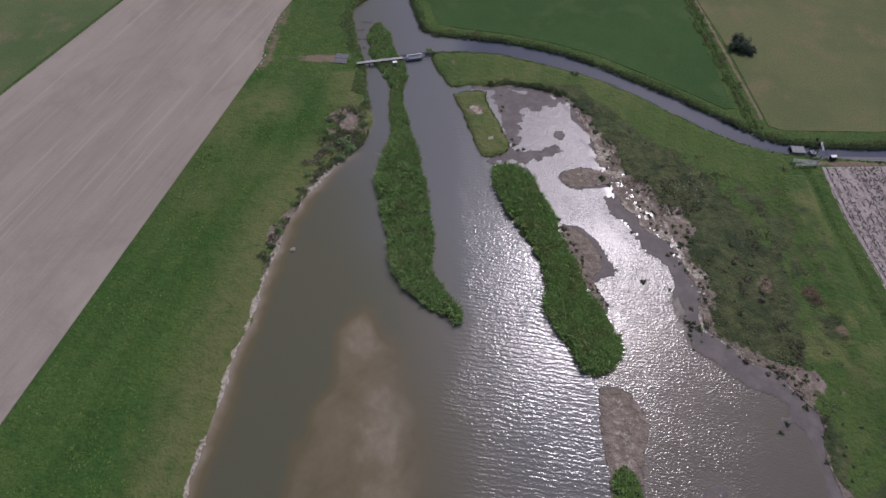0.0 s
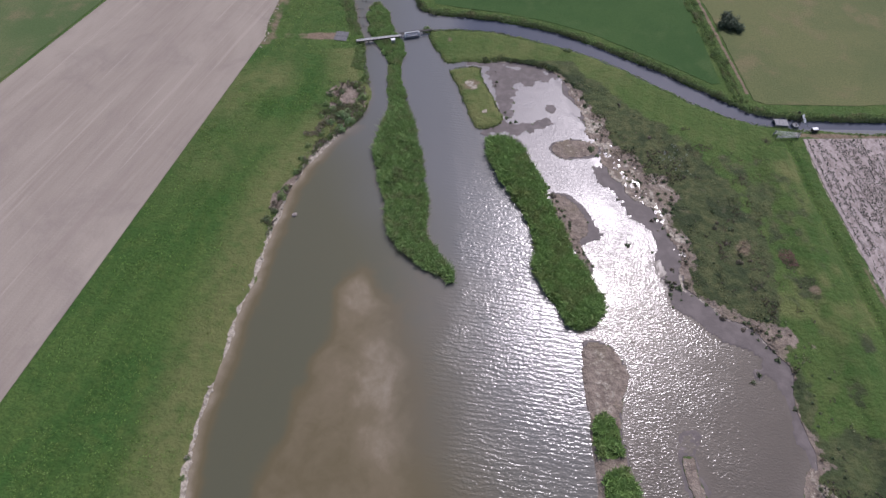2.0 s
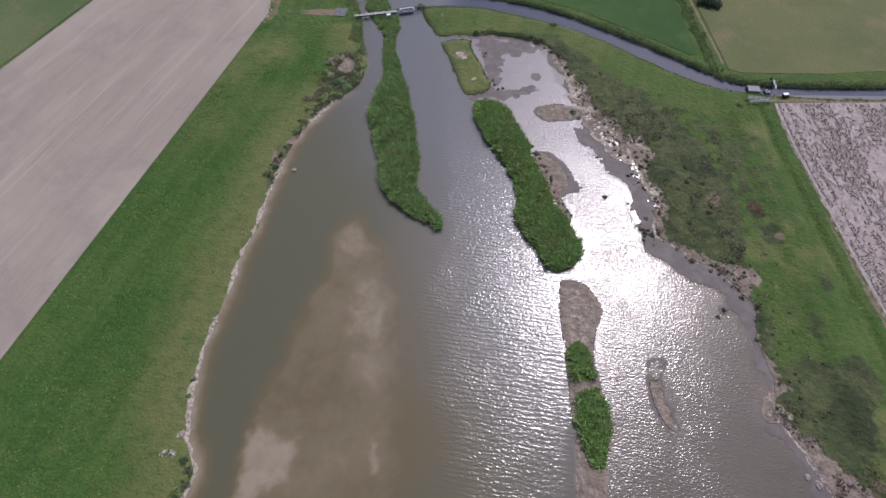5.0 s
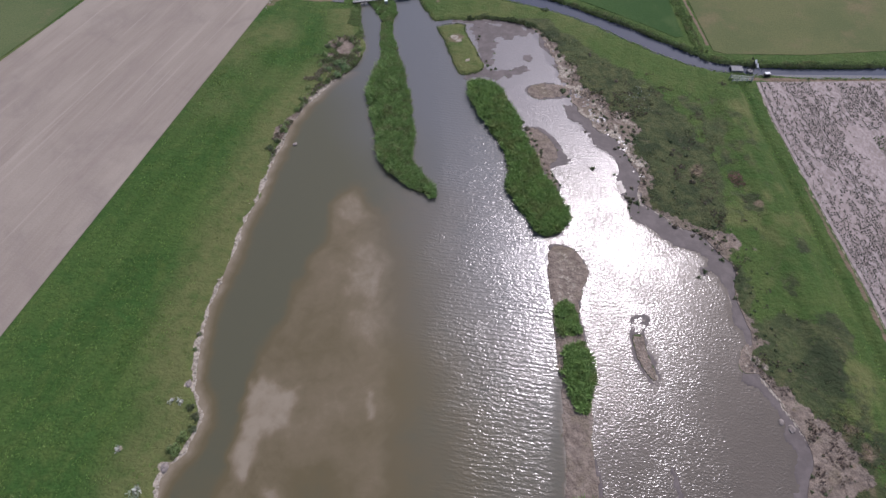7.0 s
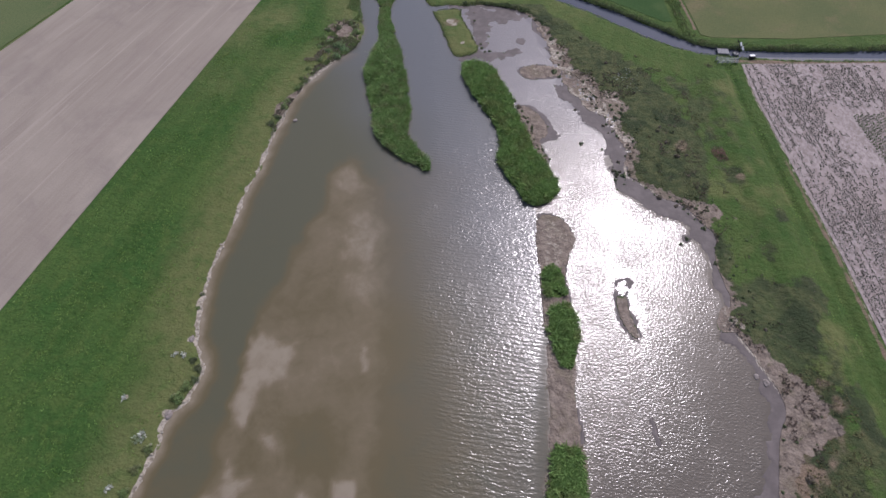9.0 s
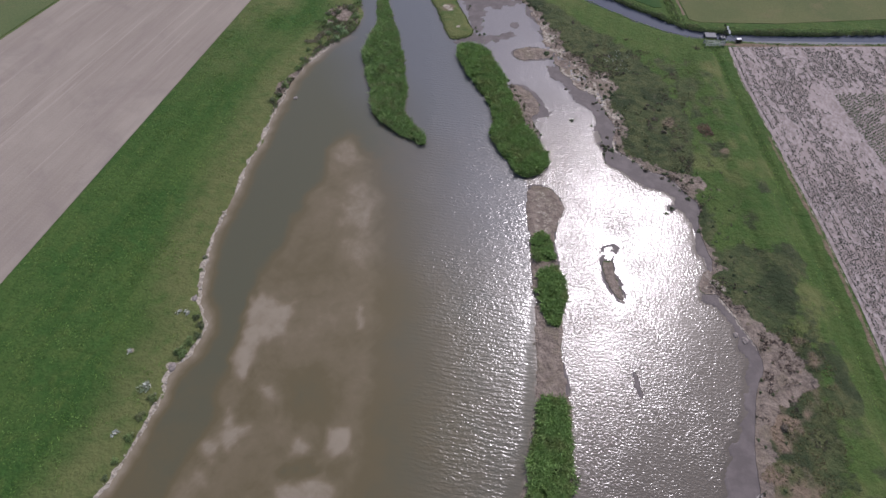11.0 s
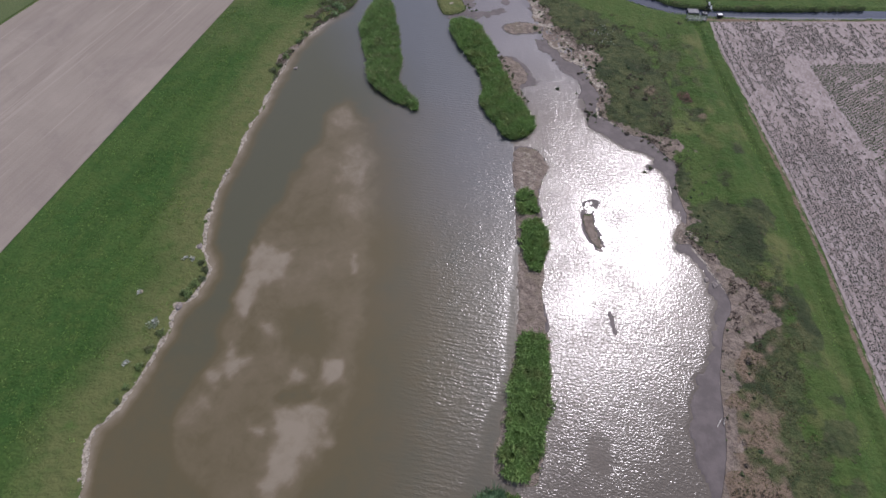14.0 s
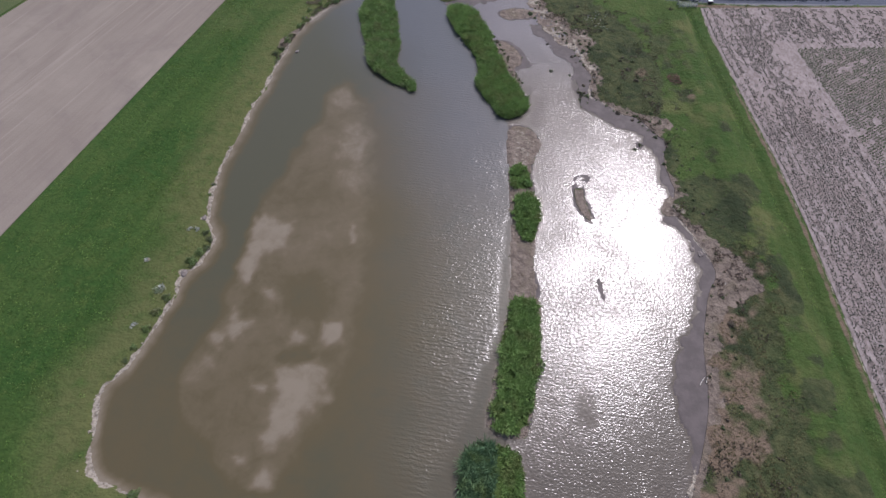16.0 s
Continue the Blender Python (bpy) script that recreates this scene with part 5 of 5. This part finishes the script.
for n in (0.2, 6.6, 8.4):
    part("pile", rod(bmesh.new(), (n, 0.9, -0.9), (n, 0.9, 1.0), 0.13, 0.11), DARK_WOOD, weir)

# control cabinet on the island
cabinet = thing("control_cabinet", -11.2, 114.4, 0.3, 12, "small white control cabinet beside the footbridge", "cabinet")
part("body", block(bmesh.new(), (0.9, 0.6, 1.2), (0, 0, 0.6), bevel=0.03), WHITE_PAINT, cabinet)
part("roof", block(bmesh.new(), (1.05, 0.75, 0.08), (0, 0, 1.26), (4, 0, 0)), WHITE_PAINT, cabinet)
door = part("door", block(bmesh.new(), (0.74, 0.04, 0.96), (0, -0.31, 0.62), bevel=0.01), GREY_STEEL, cabinet)
part("handle", rod(bmesh.new(), (0.25, -0.36, 0.5), (0.25, -0.36, 0.75), 0.02), DARK_WOOD, door)

# stake rows across the narrow channel
for px, py, wide, turn in [(-23.2, 129.5, 3.2, 2), (-22.6, 125.6, 3.6, 0), (-22.5, 121.7, 3.8, 2), (-21.2, 133.2, 3.2, -6)]:
    row_ = thing("stake_row", px, py, 0.0, turn, "row of dark wooden stakes across the narrow channel", "stakes", "stake rows in the channel")
    count = int(wide / 0.42)
    for n in range(count):
        high = 0.2 + 0.35 * ((n * 7) % 3 == 0)
        part("stake", rod(bmesh.new(), (n * 0.42, 0.04 * (n % 2), -0.7), (n * 0.42 + 0.03, 0, high), 0.08, 0.06, 6), DARK_WOOD, row_)

# concrete pad at the end of the farm track
pad = thing("concrete_pad", -25.4, 116.9, 0.42, -8, "square grey concrete pad at the track's end", "pad")
for a in range(2):
    for b in range(2):
        part("slab", block(bmesh.new(), (1.7, 1.9, 0.16), (-0.86 + a * 1.74, -0.98 + b * 1.95, 0.07)), DULL_CONCRETE, pad)

# small polder windmill with its tail, on the ditch
mill = thing("windmill", 87.2, 85.3, 0.1, 14, "small polder windmill with dark frame and white vanes", "windmill")
part("base", block(bmesh.new(), (1.6, 1.6, 0.5), (0, 0, 0.2)), CONCRETE, mill)
for sx in (-1, 1):
    for sy in (-1, 1):
        part("leg", rod(bmesh.new(), (sx * 0.75, sy * 0.75, 0.3), (sx * 0.14, sy * 0.14, 3.6), 0.07), DARK_WOOD, mill)
for high, half in ((1.2, 0.58), (2.3, 0.38)):
    for sx, sy, tx, ty in ((-1, -1, 1, -1), (1, -1, 1, 1), (1, 1, -1, 1), (-1, 1, -1, -1)):
        part("brace", rod(bmesh.new(), (sx * half, sy * half, high), (tx * half, ty * half, high), 0.035), DARK_WOOD, mill)
head = part("head", block(bmesh.new(), (0.5, 0.9, 0.5), (0, 0, 3.75), bevel=0.06), DARK_WOOD, mill)
part("axle", rod(bmesh.new(), (0, -1.0, 3.8), (0, 0.5, 3.8), 0.06), GREY_STEEL, head)
for n in range(4):
    a = radians(124 + 90 * n)
    c, q = math.cos(a), math.sin(a)
    if n % 2 == 0:
        vane = part("vane", block(bmesh.new(), (0.75, 1.25, 0.05), (c * 0.95, -0.95 + 0.25 * q, 3.8 + q * 0.85), (48, 0, 12), bevel=0.01), WHITE_PAINT, mill, "white sheet vane")
        part("vane_arm", rod(bmesh.new(), (0, -0.98, 3.8), (c * 1.4, -0.98, 3.8 + q * 1.4), 0.03), DARK_WOOD, vane)
        continue
    bm = bmesh.new()
    m = Matrix.Translation((c * 0.95, -0.95, 3.8 + q * 0.95)) @ Euler((0, -a, 0)).to_matrix().to_4x4() @ Euler((radians(18), 0, 0)).to_matrix().to_4x4()
    bmesh.ops.create_cube(bm, size=1.0, matrix=m @ Matrix.Diagonal((1.5, 0.03, 0.34, 1)))
    vane = part("vane", bm, DARK_WOOD, mill, "dark bare vane")
    part("vane_arm", rod(bmesh.new(), (0, -0.98, 3.8), (c * 1.75, -0.98, 3.8 + q * 1.75), 0.03), DARK_WOOD, vane)
part("tail_boom", rod(bmesh.new(), (0, 0.4, 3.8), (0, 1.3, 3.85), 0.04), DARK_WOOD, mill)
part("tail", block(bmesh.new(), (0.04, 0.8, 0.7), (0, 1.5, 3.9), bevel=0.01), DARK_WOOD, mill, "dark tail board")
for side in (-0.22, 0.22):
    part("stay", rod(bmesh.new(), (0.2 + side, -0.2, 2.9), (3.2 + side, -1.9, 0.5), 0.05), GREY_STEEL, mill, "grey steel stay down to the pump")
for n in range(5):
    f = (n + 1) / 6
    part("rung", rod(bmesh.new(), (-0.02 + 3.0 * f, -0.2 - 1.7 * f, 2.9 - 2.4 * f), (0.42 + 3.0 * f, -0.2 - 1.7 * f, 2.9 - 2.4 * f), 0.035), GREY_STEEL, mill)
mill.scale = (0.82, 0.82, 0.82)

culvert = thing("culvert_slab", 83.8, 85.9, 0.15, -4, "pale concrete slab bridging the ditch", "culvert")
for n in range(3):
    part("slab", block(bmesh.new(), (0.98, 2.1, 0.3), (-1.0 + n * 1.0, 0, 0.42)), CONCRETE, culvert)
for side in (-1.25, 1.25):
    part("wing_wall", block(bmesh.new(), (3.2, 0.25, 1.3), (0, side * 0.72, -0.15)), CONCRETE, culvert)

fence = thing("field_gate", 81.0, 82.1, 0.4, -6, "grey tubular steel gate with posts beside the culvert", "gate")
for n in range(4):
    part("bar", rod(bmesh.new(), (0, 0, 0.35 + n * 0.28), (5.2, 0, 0.35 + n * 0.28), 0.05), PALE_RAIL, fence)
for n in (0, 2.6, 5.2):
    part("upright", rod(bmesh.new(), (n, 0, 0.3), (n, 0, 1.25), 0.05), PALE_RAIL, fence)
for n in (-0.2, 5.4):
    part("post", block(bmesh.new(), (0.2, 0.2, 1.6), (n, 0, 0.65), bevel=0.03), DECK_WOOD, fence)
pen = thing("cattle_pen", 81.0, 80.8, 0.4, 2, "low pale timber rails of a small pen", "fence")
for n in range(5):
    part("post", block(bmesh.new(), (0.16, 0.16, 1.2), (n * 1.3, 0, 0.5), bevel=0.02), DECK_WOOD, pen)
for h in (0.55, 0.95):
    part("rail", block(bmesh.new(), (5.4, 0.1, 0.14), (2.6, -0.12, h), bevel=0.02), PALE_RAIL, pen)

pump = thing("pump_box", 90.8, 83.2, 0.42, 5, "dark box with a pale lid on the ditch bank", "box")
part("body", block(bmesh.new(), (1.3, 0.9, 0.8), (0, 0, 0.4), bevel=0.04), DARK_WOOD, pump)
part("lid", block(bmesh.new(), (1.36, 0.72, 0.08), (0, 0.16, 0.85), (6, 0, 0), bevel=0.02), WHITE_PAINT, pump, "white lid")


# willow in the olive meadow
def limb(bm, a, b, r1, r2):
    rod(bm, a, b, r1, r2, 7)


def tree(x, y, clumps, label):
    t = thing("tree", x, y, 0.5, 0, label, "tree")
    bm = bmesh.new()
    limb(bm, (0, 0, -0.1), (0.1, 0, 0.9), 0.38, 0.28)
    for cx, cy, cz, r in clumps:
        limb(bm, (0.1, 0, 0.7), (cx * 0.8, cy * 0.8, cz), 0.2, 0.05)
        limb(bm, (cx * 0.4, cy * 0.4, 0.6 + cz * 0.3), (cx * 1.1, cy * 0.6, cz + r * 0.5), 0.1, 0.03)
    part("trunk", bm, BARK, t)
    for i, (cx, cy, cz, r) in enumerate(clumps):
        ob = new("crown", plant_mesh("crown", 420, r, r, 0.24, 60 + i, TREE_LEAF))
        ob.parent = t
        ob.matrix_local = pose(cx, cy, cz - r * 0.3)
        low = new("crown", plant_mesh("crown", 200, r * 0.95, r * 0.7, 0.24, 80 + i, TREE_LEAF))
        low.parent = t
        low.matrix_local = pose(cx, cy, cz - r * 0.3, 180, 0, 40)
    return t


tree(81.6, 122.6, [(-1.8, 0.2, 1.3, 1.5), (0.2, -0.8, 1.5, 1.8), (2.1, -1.4, 1.0, 1.5), (-0.9, 2.2, 2.3, 1.5), (0.6, 0.8, 1.8, 1.6), (-1.2, 1.2, 1.7, 1.5)], "dark grey-green willow alone in the mown meadow")

# dried clay lumps along the west shore
LUMPS = []
for n in range(5):
    bm = bmesh.new()
    bmesh.ops.create_icosphere(bm, subdivisions=2, radius=0.5)
    for v in bm.verts:
        v.co *= 1 + 0.35 * noise.noise(v.co * 2.3 + Vector((n * 7, 0, 0)))
        v.co.z *= 0.45
    me = bpy.data.meshes.new("clay_lump")
    bm.to_mesh(me)
    bm.free()
    me.materials.append(CLAY)
    LUMPS.append(me)
STONE = plain("wet_grey_stone", (0.24, 0.21, 0.19), 0.8, spread=0.4)
STONES = [me.copy() for me in LUMPS]
for me in STONES:
    me.name = "boulder"
    me.materials[0] = STONE
line = np.array(WEST_SHORE[13:])
at_len = np.concatenate([[0], np.cumsum(np.hypot(*np.diff(line, axis=0).T))])
for n in range(130):
    d = at_len[-1] * rs.uniform(0, 1) ** 1.6
    px, py = np.interp(d, at_len, line[:, 0]), np.interp(d, at_len, line[:, 1])
    px -= rs.uniform(-0.2, 1.1)
    z = ground_at(px, py)
    if z < 0.0:
        continue
    ob = new("clay_lump", LUMPS[n % 5])
    k_ = rs.uniform(0.2, 0.7)
    ob.matrix_world = Matrix.LocRotScale((px, py, z + 0.06 * k_), Euler((0, 0, rs.uniform(0, 6.28))), (k_, k_ * rs.uniform(0.5, 1.0), k_))
    tagged(ob, "pale dried clay lump at the water's edge", "clay lump", "clay lumps on the west shore")
for n in range(26):
    py = 112 + n * 1.1 + rs.uniform(-0.4, 0.4)
    px = np.interp(py, [108, 115.7, 122.7, 135.3, 146], [-48, -46.0, -46.3, -44.6, -41.0]) + rs.uniform(-0.6, 0.8)
    ob = new("clay_lump", LUMPS[n % 5])
    k_ = rs.uniform(0.3, 0.8)
    ob.matrix_world = Matrix.LocRotScale((px, py, 0.5), Euler((0, 0, rs.uniform(0, 6.28))), (k_ * 1.5, k_ * 0.6, k_))
    tagged(ob, "pale heap of dug clay on the field's edge", "clay lump", "clay heaps by the field")
for px, py, k_ in [(-29.0, 57.6, 1.3), (66.0, -7.5, 1.6), (64.6, -6.4, 1.2), (-38.3, -0.8, 1.4), (-38.4, -14.8, 1.7)]:
    ob = new("boulder", STONES[int(k_ * 10) % 5])
    ob.matrix_world = Matrix.LocRotScale((px, py, max(0.0, ground_at(px, py)) + 0.02), Euler((0, 0, k_)), (k_, k_ * 0.8, k_))
    tagged(ob, "pale rounded boulder in the shallow water", "boulder", "boulders in the shallows")

# bleached driftwood on the lagoon's south-east shore
for px, py, turn, long_ in [(59.7, -34.6, 52, 1.9), (60.6, -34.3, 68, 1.4)]:
    stick = thing("driftwood", px, py, ground_at(px, py) + 0.05, turn, "bleached branch of driftwood lying on the sedge", "driftwood", "driftwood on the shore")
    bm = bmesh.new()
    rod(bm, (-long_ / 2, 0, 0.10), (0.1, 0.06, 0.16), 0.07, 0.06, 7)
    rod(bm, (0.05, 0.05, 0.16), (long_ / 2, -0.04, 0.12), 0.06, 0.03, 7)
    part("stem", bm, BLEACHED, stick)
    part("twig", rod(bmesh.new(), (0.1, 0.05, 0.16), (0.5, 0.35, 0.22), 0.03, 0.012, 6), BLEACHED, stick)
